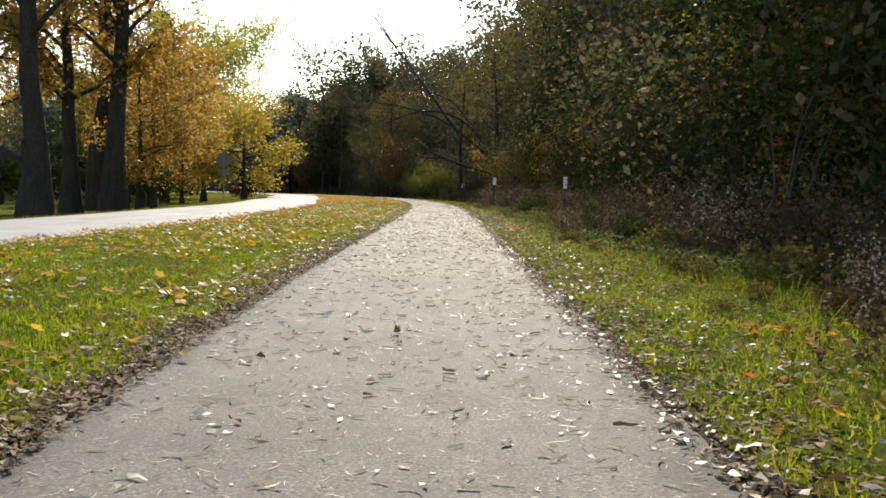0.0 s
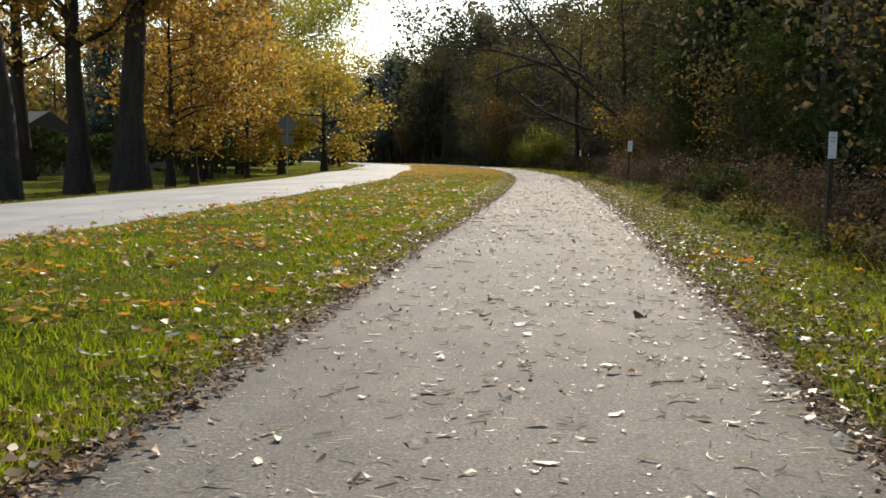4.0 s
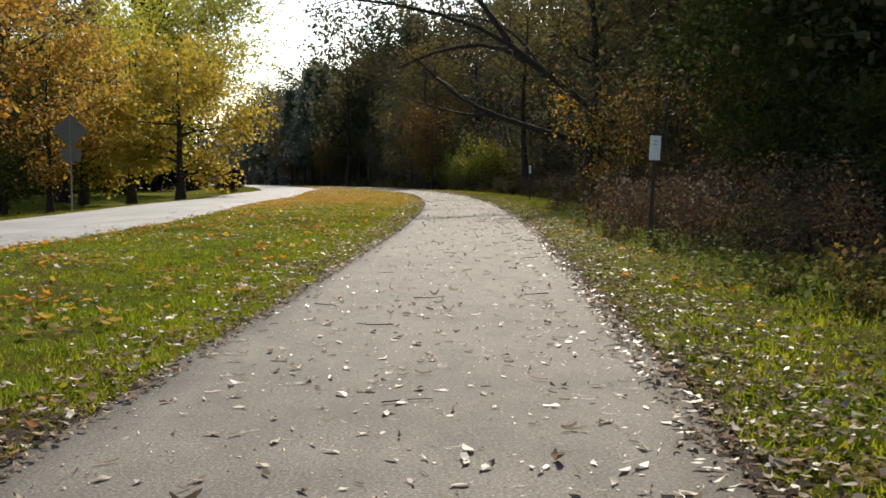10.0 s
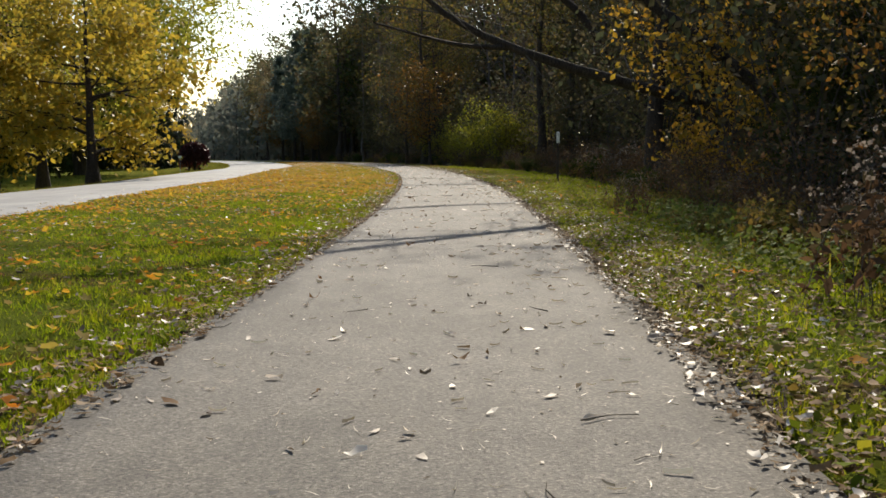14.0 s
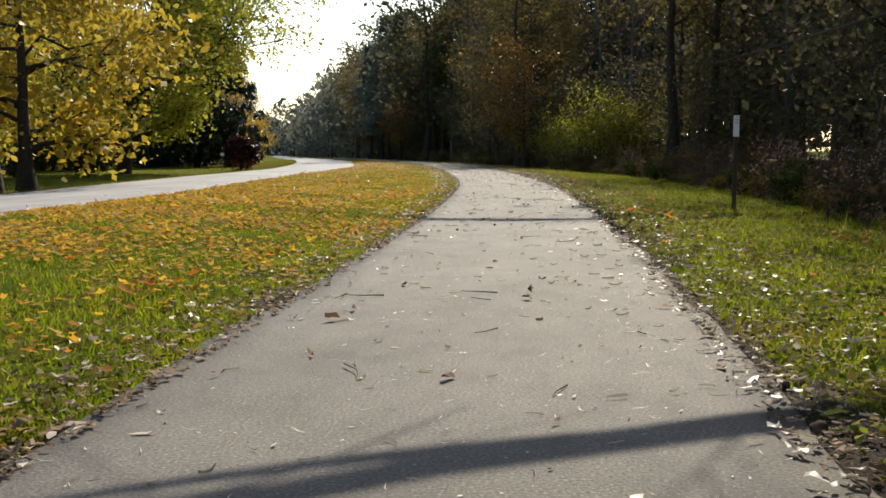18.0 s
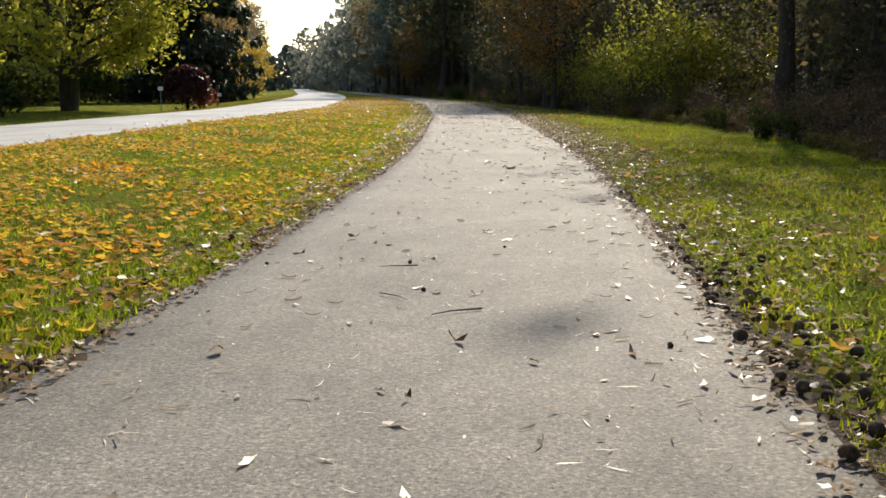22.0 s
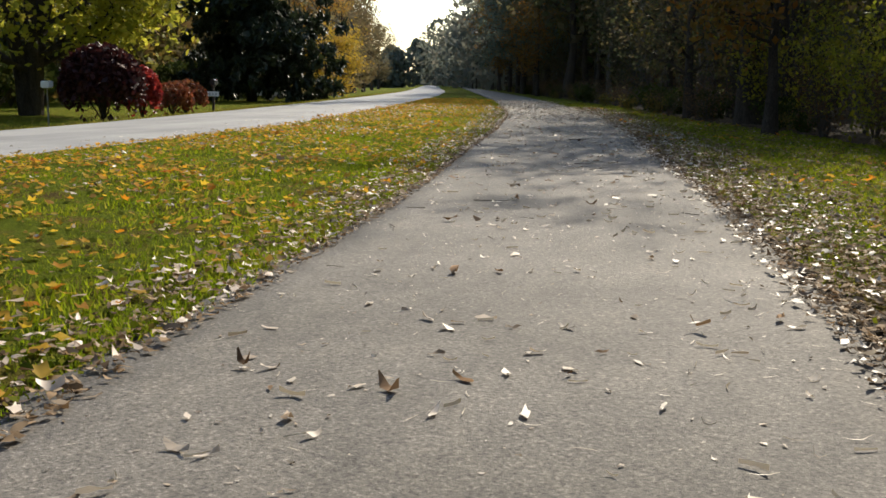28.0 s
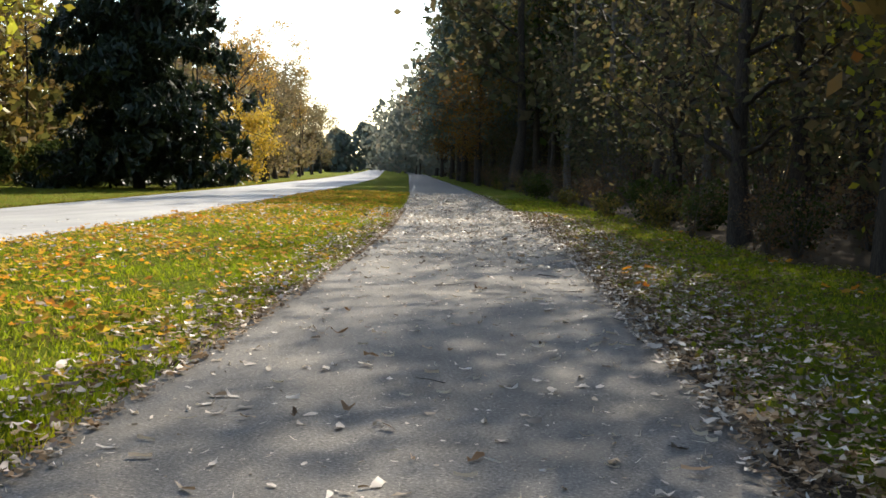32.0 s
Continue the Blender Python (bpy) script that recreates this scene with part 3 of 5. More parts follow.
# ---- fallen leaves ----
def leaves_on(name, count, pick, size, material, label, seed, lift=0.006, curl=0.5, slim=(0.28, 0.6)):
    """Curled leaves, each a small bowed strip of three pieces."""
    rng = np.random.default_rng(seed)
    x, y = pick(rng, count)
    n = len(x)
    z = ground_z(x, y) + lift
    l = size * rng.uniform(0.55, 1.5, n)
    w = l * rng.uniform(*slim, n)
    sway = l * rng.uniform(-1, 1, n) * (0.3 if slim[1] < 0.2 else 0.1)
    a = rng.uniform(0, 2 * math.pi, n)
    bow = l * curl * rng.uniform(-0.15, 0.7, n)
    cup = w * curl * rng.uniform(-0.2, 0.9, n)
    tip = rng.uniform(-0.35, 0.35, n) * l
    f = np.array([-0.5, -0.17, 0.17, 0.5])
    wid = np.array([0.25, 1.0, 0.85, 0.15])
    ca, sa = np.cos(a)[:, None], np.sin(a)[:, None]
    ragged = 0.0 if slim[1] < 0.2 else 1.0
    out = []
    for s in (-0.5, 0.5):
        lx = l[:, None] * f[None]
        ly = w[:, None] * wid[None] * s * (1 + ragged * rng.uniform(-0.6, 0.5, (n, 4))) + sway[:, None] * f[None] ** 2 * 2
        lz = bow[:, None] * (f[None] ** 2 * 2.0) + cup[:, None] * wid[None] * 0.5 + tip[:, None] * (f[None] + 0.5) * 0.25 + tip[:, None].clip(0) * s * 0.6 + ragged * l[:, None] * 0.09 * rng.normal(size=(n, 4))
        out.append(np.stack([x[:, None] + lx * ca - ly * sa, y[:, None] + lx * sa + ly * ca, z[:, None] + lz.clip(0.0)], -1))
    v = np.stack(out, 2).reshape(-1, 3)
    i = np.arange(n)[:, None] * 8
    q = np.array([[0, 1, 3, 2], [2, 3, 5, 4], [4, 5, 7, 6]])
    fc = (i[:, :, None] + q[None]).reshape(-1, 4)
    ob = new(name, mesh_np(name, v, fc, material))
    return tagged(ob, label, "leaves", kind="stuff")


def by_density(u0, u1, knots, power=1.0, side=0):
    """Spots along the ride, thick or thin by the knots (y, weight); side -1 or 1 crowds them to that side."""
    def f(rng, n):
        ys, ws = np.array(knots, float).T
        y = rng.uniform(ys[0], ys[-1], n * 5)
        y = y[rng.uniform(0, ws.max(), n * 5) < np.interp(y, ys, ws)][:n]
        q = rng.uniform(0, 1, len(y))
        if side:
            q = q ** power if side < 0 else 1 - q ** power
        return ride(y) + u0 + (u1 - u0) * q, y
    return f


PATH_THICK = [(0, 7), (12, 8), (20, 11), (32, 14), (42, 12), (52, 4), (60, 3), (72, 2), (85, 2), (98, 2.6), (106, 3.5), (116, 5), (126, 8), (134, 10), (140, 12), (154, 12), (165, 10)]
leaves_on("path_leaves", 4200, by_density(PATH_L, PATH_R, [(136, 1), (141, 8), (154, 8), (162, 3)]), 0.06, M_DRY, "dense pale leaves covering the asphalt", 41, slim=(0.2, 0.5))
leaves_on("path_leaves", 4600, by_density(PATH_L, PATH_R, PATH_THICK), 0.06, M_DRY, "curled pale and brown leaves scattered on asphalt", 21, slim=(0.2, 0.5))
leaves_on("path_leaf_crumbs", 16000, by_density(PATH_L, PATH_R, PATH_THICK), 0.018, M_DRY, "small leaf crumbs and bits on asphalt", 22, 0.003)
leaves_on("path_straw", 8500, by_density(PATH_L, PATH_R, [(0, 10), (16, 9), (24, 4), (40, 2), (165, 1.5)]), 0.06, M_STRAW, "thin pale straws and needles on asphalt", 34, 0.004, 0.5, (0.04, 0.06))
leaves_on("path_straw", 5000, by_density(PATH_R - 0.7, PATH_R + 0.3, [(0, 10), (20, 8), (40, 4), (100, 3), (165, 3)], 1.3, 1), 0.065, M_STRAW, "thin pale straws along the path edge", 35, 0.008, 0.7, (0.04, 0.06))
leaves_on("edge_litter", 30000, by_density(PATH_R - 0.1, PATH_R + 0.5, [(0, 9), (14, 8), (30, 6), (45, 7), (60, 7), (72, 5), (90, 5), (100, 5), (110, 9), (150, 10)], 1.35, -1), 0.036, M_LITTER,
          "brown leaf litter along the path edge", 23, 0.014, 0.9)
leaves_on("edge_litter", 22000, by_density(PATH_L - 0.35, PATH_L + 0.14, [(0, 6), (60, 6), (100, 6), (150, 8)], 1.3, 1), 0.046, M_LITTER,
          "brown leaf litter along the grass edge", 24, 0.014, 0.9)
leaves_on("edge_litter", 4500, by_density(PATH_L - 0.1, PATH_L + 0.22, [(0, 8), (14, 6), (24, 1)]), 0.045, M_LITTER, "thick brown litter along the narrowed path edge", 42, 0.014, 0.9)
leaves_on("path_brown_leaves", 420, by_density(PATH_L, PATH_R, [(2, 3), (40, 3), (55, 5), (110, 5), (150, 6)]), 0.075, M_LITTER, "large dark curled leaves lying on the asphalt", 43, 0.008, 1.3, (0.2, 0.42))
leaves_on("verge_litter", 22000, by_density(PATH_R, PATH_R + 1.3, [(0, 2), (24, 3), (30, 8), (64, 8), (70, 2), (94, 2), (102, 14), (150, 15)], 1.3, -1), 0.05, M_LITTER,
          "deep brown leaf litter over the verge", 40, 0.02, 0.9)
leaves_on("edge_pale_leaves", 11000, by_density(PATH_R - 0.15, PATH_R + 1.0, [(0, 7), (20, 8), (30, 11), (62, 11), (72, 6), (88, 4), (98, 5), (108, 10), (126, 20), (150, 30)], 1.5, -1), 0.058, M_DRY,
          "pale curled dry leaves along the verge", 25, 0.022, 0.9, (0.2, 0.5))
leaves_on("edge_pale_leaves", 6500, by_density(PATH_L - 0.6, PATH_L + 0.1, [(0, 5), (30, 7), (45, 7), (60, 6), (70, 4), (95, 5), (110, 14), (150, 18)], 1.2, 1), 0.056, M_DRY,
          "pale curled dry leaves in the grass edge", 26, 0.022, 0.9, (0.2, 0.5))


def median_leaves(knots):
    """Spots over the median, thick or thin by the knots (y, weight), in loose drifts."""
    def f(rng, n):
        ys, ws = np.array(knots, float).T
        y = rng.uniform(ys[0], ys[-1], n * 6)
        q = rng.uniform(0, 1, n * 6) ** 0.8
        a, b = ride(y) + PATH_L, kerb(y)
        x = a + (b - a) * q
        drift = 0.6 + 0.4 * np.sin(x * 1.9 + 0.7 * y) * np.sin(y * 0.83 - x) + 0.25 * np.sin(y * 2.7 + x * 3.1)
        keep = rng.uniform(0, ws.max(), n * 6) < np.interp(y, ys, ws) * drift
        return x[keep][:n], y[keep][:n]
    return f


leaves_on("grass_pale_leaves", 3800, median_leaves([(1, 7), (30, 8), (60, 4), (75, 2), (100, 2), (115, 5), (126, 9), (150, 10)]), 0.06, M_DRY, "pale curled leaves lying in the grass", 45, 0.04, 0.9, (0.25, 0.6))


def maple_leaves(name, count, pick, size, material, label, seed, lift=0.04):
    """Five-lobed leaves, tilted and cupped."""
    rng = np.random.default_rng(seed)
    x, y = pick(rng, count)
    n = len(x)
    ang = np.radians([0, 28, 62, 92, 130, 180, 230, 268, 298, 332])
    rad = np.array([1.0, 0.66, 0.95, 0.6, 0.72, 0.4, 0.72, 0.6, 0.95, 0.66])
    s = size * 0.5 * rng.uniform(0.6, 1.35, (n, 1))
    a = ang[None] + rng.uniform(0, 6.28, (n, 1))
    r = s * rad[None] * rng.uniform(0.85, 1.15, (n, 10))
    lx, ly = r * np.cos(a), r * np.sin(a)
    cup = rng.uniform(-0.5, 1.2, (n, 1)) / s
    tx, ty = rng.normal(size=(n, 1)) * 0.22, rng.normal(size=(n, 1)) * 0.22
    lz = cup * r ** 2 * 0.6 + tx * lx + ty * ly + rng.normal(size=(n, 10)) * 0.08 * s
    g = ground_z(x, y)
    px = np.concatenate([x[:, None], x[:, None] + lx], 1)
    py = np.concatenate([y[:, None], y[:, None] + ly], 1)
    pz = np.concatenate([0 * lz[:, :1], lz], 1) + lift * rng.uniform(0.5, 1.2, (n, 1)) + g[:, None]
    pz = np.maximum(pz, g[:, None] + 0.004)
    k = np.arange(10)
    f = np.stack([0 * k, k + 1, (k + 1) % 10 + 1], 1)[None] + 11 * np.arange(n)[:, None, None]
    ob = new(name, mesh_np(name, np.stack([px, py, pz], -1).reshape(-1, 3), f.reshape(-1, 3), material))
    return tagged(ob, label, "leaves", kind="stuff")


def in_clumps(base, each, radius):
    """Gathers the spots of another choice into loose heaps."""
    def f(rng, n):
        x, y = base(rng, max(2, n // each))
        k = rng.integers(0, len(x), n)
        return x[k] + rng.normal(size=n) * radius * 0.7, y[k] + rng.normal(size=n) * radius
    return f


GOLD_THICK = [(54, 1), (68, 4), (75, 10), (80, 30), (92, 34), (98, 18), (105, 11), (120, 9), (165, 9)]
maple_leaves("golden_leaves", 36000, median_leaves(GOLD_THICK), 0.075, M_GOLD, "golden maple leaves strewn thickly over the grass", 27, 0.026)
maple_leaves("orange_leaves", 2300, in_clumps(median_leaves([(3, 9), (30, 9), (60, 7), (70, 3), (165, 3)]), 9, 0.26), 0.095, M_FLAME, "orange maple leaves in small heaps on the grass", 28, 0.06)
maple_leaves("rusty_leaves", 1500, in_clumps(median_leaves([(4, 6), (12, 9), (34, 9), (50, 3), (62, 1)]), 8, 0.3), 0.105, M_AUTUMN, "rusty brown maple leaves in small heaps on the grass", 46, 0.06)
maple_leaves("golden_leaves", 900, median_leaves([(2, 5), (60, 6)]), 0.1, M_GOLD, "scattered golden maple leaves in the grass", 29, 0.05)
leaves_on("grass_pale_leaves", 1500, median_leaves([(4, 1), (150, 1)]), 0.055, M_DRY, "pale curled leaves caught in grass", 30, 0.035, 0.8, (0.2, 0.5))
leaves_on("grass_brown_leaves", 9000, median_leaves([(2, 3), (60, 3), (150, 2)]), 0.045, M_LITTER, "brown leaf bits sunk in the grass", 37, 0.03, 0.9)
leaves_on("verge_leaves", 24000, strip(PATH_R + 0.2, 4.8, 0, 150), 0.045, M_LITTER, "brown leaves strewn through the verge grass", 31, 0.032, 0.9)
maple_leaves("verge_gold_leaves", 420, in_clumps(strip(PATH_R + 0.3, 4.2, 0, 150), 4, 0.25), 0.1, M_FLAME, "orange leaves in the verge grass", 32, 0.05)


def broad_weeds(name, count, pick, size, label, seed, material=M_CLOVER, tall=0.045):
    """Small clover-like leaves between the blades."""
    rng = np.random.default_rng(seed)
    x, y = pick(rng, count)
    c = np.stack([x, y, ground_z(x, y) + 0.008 + tall * rng.uniform(0, 1, len(x)) ** 1.5], 1)
    v, f = leaf_quads(rng, c, size, flat=0.45, long=1.3)
    ob = new(name, mesh_np(name, v, f, material))
    return tagged(ob, label, "grass", kind="stuff")


broad_weeds("median_weeds", 42000, median_spots, 0.026, "small broad-leaved weeds among the grass", 38)
broad_weeds("verge_weeds", 90000, verge_spots, 0.032, "small broad-leaved weeds and ivy on the verge", 39)


def brush_front(rng, n):
    """Patches along the front of the brush."""
    y = rng.uniform(3, 72, n * 2)
    u = edge_u(y) + 0.1 + 0.55 * rng.normal(size=n * 2)
    keep = np.sin(y * 0.9 + u) + np.sin(y * 0.37 + 2) + rng.normal(size=n * 2) * 0.4 > 0.1
    keep &= u > PATH_R + 0.7
    return (ride(y) + u)[keep][:n], y[keep][:n]


broad_weeds("ground_cover", 26000, brush_front, 0.042, "pale green ground cover before the brush", 44, M_IVY, 0.28)
leaves_on("road_leaves", 900, lambda rng, n: (lambda y: (kerb(y) - 1.2 * rng.uniform(0, 1, n) ** 2, y))(rng.uniform(20, 150, n)), 0.06, M_DRY, "dry leaves along the road edge", 33, 0.035)


# ---- trees ----
R = np.random.default_rng(3)


def broadleaf(name, label, seed, leaf_mat, height, r0, leaves, size, **k):
    rng = np.random.default_rng(seed)
    puff = k.pop("puff", 0.4)
    lines, tips = grow(rng, height, r0, **k)
    return plant(name, label, "tree", lines, tips, rng, leaves, size, leaf_mat, M_BARK, k.get("group", "trees along the way"), puff)


def conifer(name, label, seed, leaf_mat, height, r0, radius, whorls, base, droop, needles, size, puff=0.25):
    rng = np.random.default_rng(seed)
    t = np.linspace(0, 1, 7)
    lines = [(np.stack([0 * t, 0 * t, height * t], 1), r0 * (1 - 0.93 * t))]
    tips = []
    for w in range(whorls):
        f = base + (0.98 - base) * w / whorls
        for b in range(6):
            a = rng.uniform(0, 2 * math.pi)
            reach = radius * (1 - f) ** 0.8 * rng.uniform(0.65, 1.15) + 0.25
            q = np.linspace(0, 1, 6)
            l = np.stack([reach * q * math.cos(a), reach * q * math.sin(a), height * f + reach * (0.15 * q - droop * q ** 2 + 0.3 * droop * q ** 4)], 1)
            l[1:] += rng.normal(size=(5, 3)) * 0.05 * reach
            lines.append((l, 0.2 * r0 * (1 - f) * (1 - 0.85 * q) + 0.006))
            for k in range(5):
                p = np.array([np.interp(0.15 + 0.85 * k / 5, q, l[:, c]) for c in range(3)])
                s = reach * 0.22 * (1 - 0.08 * k)
                for sgn in (-1, 0, 1):
                    tips.append(p + np.array([-math.sin(a) * sgn * s, math.cos(a) * sgn * s, -0.12 * abs(sgn) * s]))
    return plant(name, label, "tree", lines, np.array(tips), rng, needles, size, leaf_mat, M_BARK, "evergreens", puff, 6, flat=0.3, long=3.4, hang=0.3)


yard_tree = broadleaf("shade_tree", "tall shade tree with thinning orange-brown leaves", 41, M_AUTUMN, 18, 0.48, 5000, 0.19, base=0.3, spread=0.33, limbs=18, rise=0.6, subs=5)
yard_tree_b = broadleaf("shade_tree", "tall dark-trunked tree with sparse rusty leaves", 42, M_AUTUMN, 21, 0.55, 4500, 0.19, base=0.33, spread=0.26, limbs=22, rise=0.9, subs=5, wiggle=0.08)
gold_tree = broadleaf("golden_tree", "golden orange broadleaf tree beside the road", 43, M_AUTUMN, 12, 0.24, 6000, 0.17, base=0.18, spread=0.4, limbs=20, rise=0.5, subs=5, puff=0.6)
yellow_tree = broadleaf("yellow_tree", "low spreading tree with bright yellow leaves", 44, M_YELLOW, 8.5, 0.24, 9000, 0.15, base=0.15, spread=0.55, limbs=20, rise=0.3, subs=5, puff=0.5, droop=0.15)
maple = broadleaf("maple_tree", "broad yellow-green maple with several rising stems", 45, M_LIME, 19, 0.8, 40000, 0.18, base=0.08, spread=0.6, limbs=60, rise=0.5, subs=7, stems=6, puff=0.55)
dull_tree = broadleaf("faded_tree", "tall tree with faded brown-green leaves", 59, M_DULL, 16, 0.35, 6000, 0.2, base=0.15, spread=0.36, limbs=24, rise=0.55, subs=5, puff=0.5)
lime_tree = broadleaf("yellow_green_tree", "conical tree with yellow-green leaves", 46, M_LIME, 15, 0.35, 11000, 0.2, base=0.1, spread=0.33, limbs=28, rise=0.5, subs=5, puff=0.5)
wood_a = broadleaf("woodland_tree", "slender dark woodland tree with dull leaves", 47, M_OLIVE, 17, 0.24, 2300, 0.15, base=0.2, spread=0.24, limbs=20, rise=0.7, subs=4, puff=0.5)
wood_b = broadleaf("woodland_tree", "nearly bare woodland tree with few brown leaves", 48, M_BRUSH, 18, 0.28, 1300, 0.10, base=0.34, spread=0.25, limbs=22, rise=0.9, subs=5, puff=0.5, wiggle=0.12)
wood_e = broadleaf("woodland_tree", "straight dark-trunked woodland tree with olive crown", 54, M_OLIVE, 17, 0.34, 2300, 0.15, base=0.42, spread=0.24, limbs=18, rise=0.7, subs=4, puff=0.5)
wood_f = broadleaf("woodland_tree", "full tree deep in the woods, shade in its leaf colour", 55, M_SHADE, 17, 0.22, 2600, 0.26, base=0.12, spread=0.25, limbs=14, rise=0.7, subs=3, puff=0.8)
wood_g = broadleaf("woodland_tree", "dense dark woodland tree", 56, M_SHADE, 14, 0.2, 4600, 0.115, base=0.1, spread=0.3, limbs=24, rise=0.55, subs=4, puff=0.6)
wood_c = broadleaf("woodland_tree", "woodland tree with yellowing olive leaves", 49, M_SPROUT, 13, 0.17, 2600, 0.11, base=0.2, spread=0.26, limbs=18, rise=0.6, subs=4, puff=0.6)
wood_d = broadleaf("woodland_tree", "leafy dark green understory tree", 50, M_DARK, 8, 0.12, 8000, 0.11, base=0.08, spread=0.4, limbs=20, rise=0.45, subs=4, puff=0.5)
orange_tree = broadleaf("orange_tree", "woodland tree with rusty orange foliage", 51, M_BURNT, 11, 0.2, 4000, 0.15, base=0.25, spread=0.42, limbs=18, rise=0.4, subs=5, puff=0.6)
spruce = conifer("spruce_tree", "large dark spruce with drooping boughs", 52, M_NEEDLE, 24, 0.42, 9.6, 25, 0.05, 0.5, 80000, 0.19, 0.16)
pine = conifer("pine_tree", "tall soft-needled pine above the woods", 53, M_PINE, 20, 0.3, 6.0, 13, 0.22, 0.12, 5200, 0.2, 0.4)


def bare_tree(seed, label, height, r0):
    """A tall grey trunk with thin rising branches and hardly a leaf."""
    rng = np.random.default_rng(seed)
    lines, tips = grow(rng, height, r0, base=0.3, spread=0.2, limbs=16, rise=1.1, subs=6, wiggle=0.1, top=0.1)
    return plant("bare_tree", label, "tree", lines, tips, rng, 260, 0.1, M_BRUSH, M_GREY, "bare trees in the woods", 0.3, 7)


bare_a = bare_tree(57, "tall grey-barked tree with bare twigs", 17, 0.2)
bare_b = bare_tree(58, "slender grey-barked tree with bare twigs", 15, 0.13)

# large trunks beyond the road
for x, y, kind, s in ((-19.1, 48, yard_tree_b, 1.1), (-21.3, 59.7, yard_tree, 1.05), (-18.8, 59.4, yard_tree_b, 1.0), (-22.2, 68.3, yard_tree_b, 1.15),
                      (-26, 41, yard_tree_b, 1.0), (-30, 66, yard_tree, 1.1), (-34, 80, yard_tree, 1.1), (-29, 52, yard_tree_b, 0.95)):
    put(kind, x + 0.4, y + 1.5, s)
for x, y, kind, s in ((-18.4, 63.4, gold_tree, 0.8), (-18.6, 67.6, gold_tree, 0.95), (-23.0, 81.0, gold_tree, 1.1), (-21.5, 88, gold_tree, 0.8), (-18.3, 99.2, yellow_tree, 1.0),
                      (-26, 92, dull_tree, 0.85), (-23.5, 106, yellow_tree, 1.15), (-30, 101, yard_tree, 0.9), (-33, 118, lime_tree, 1.0), (-29, 112, lime_tree, 0.85)):
    put(kind, x + 0.4, y + 1.5, s)
put(maple, -39.9, 155.2, 1.2, 155)
for x, y, s in ((-57, 178, 1.0), (-60, 186, 1.1), (-55, 168, 0.9), (-66, 196, 1.15), (-52, 172, 0.7)):
    put(wood_f, x, y, s)
for x, y, s in ((-24.5, 92, 0.9), (-27, 109, 1.1), (-31, 117, 1.2), (-36, 126, 1.3), (-41, 138, 1.2), (-22.5, 84, 0.8)):
    put(wood_d, x, y, s)
put(lime_tree, -46, 140, 1.0)
put(lime_tree, -52, 160, 1.1)
put(spruce, -49.6, 196.5, 1.05, 10, tall=1.36)
put(pine, -63, 190, 0.9)
for x, y, kind, s in ((-47, 204, yellow_tree, 0.75), (-51, 212, gold_tree, 0.55), (-56, 222, yard_tree_b, 0.6), (-60, 238, dull_tree, 0.85), (-66, 252, dull_tree, 0.9),
                      (-72, 268, dull_tree, 0.9), (-78, 285, yard_tree_b, 0.8), (-84, 305, dull_tree, 0.9), (-94, 330, dull_tree, 0.95), (-100, 350, dull_tree, 1.0), (-112, 385, dull_tree, 1.1),
                      (-66, 215, dull_tree, 1.0), (-75, 235, dull_tree, 1.1), (-70, 203, dull_tree, 1.1), (-82, 208, dull_tree, 1.0), (-66, 182, dull_tree, 1.0), (-60, 228, dull_tree, 0.9), (-64, 243, yard_tree_b, 0.7), (-70, 258, dull_tree, 1.1), (-80, 275, dull_tree, 1.2), (-90, 310, dull_tree, 1.2)):
    put(kind, x + 0.4, y + 1.5, s)
# dark trees standing behind the lawns
for k in range(26):
    y = 30 + k * 8 + R.uniform(-2, 2)
    x = float(kerb(y)) - 30 - R.uniform(0, 14)
    if y < 95 and k % 2:
        continue
    if y < 95:
        put((yard_tree_b, wood_b, yard_tree_b)[k % 3], x - 4, y, R.uniform(0.7, 1.0))
    else:
        put((wood_d, wood_a, yard_tree, pine, wood_d)[k % 5], x, y, R.uniform(0.8, 1.25))

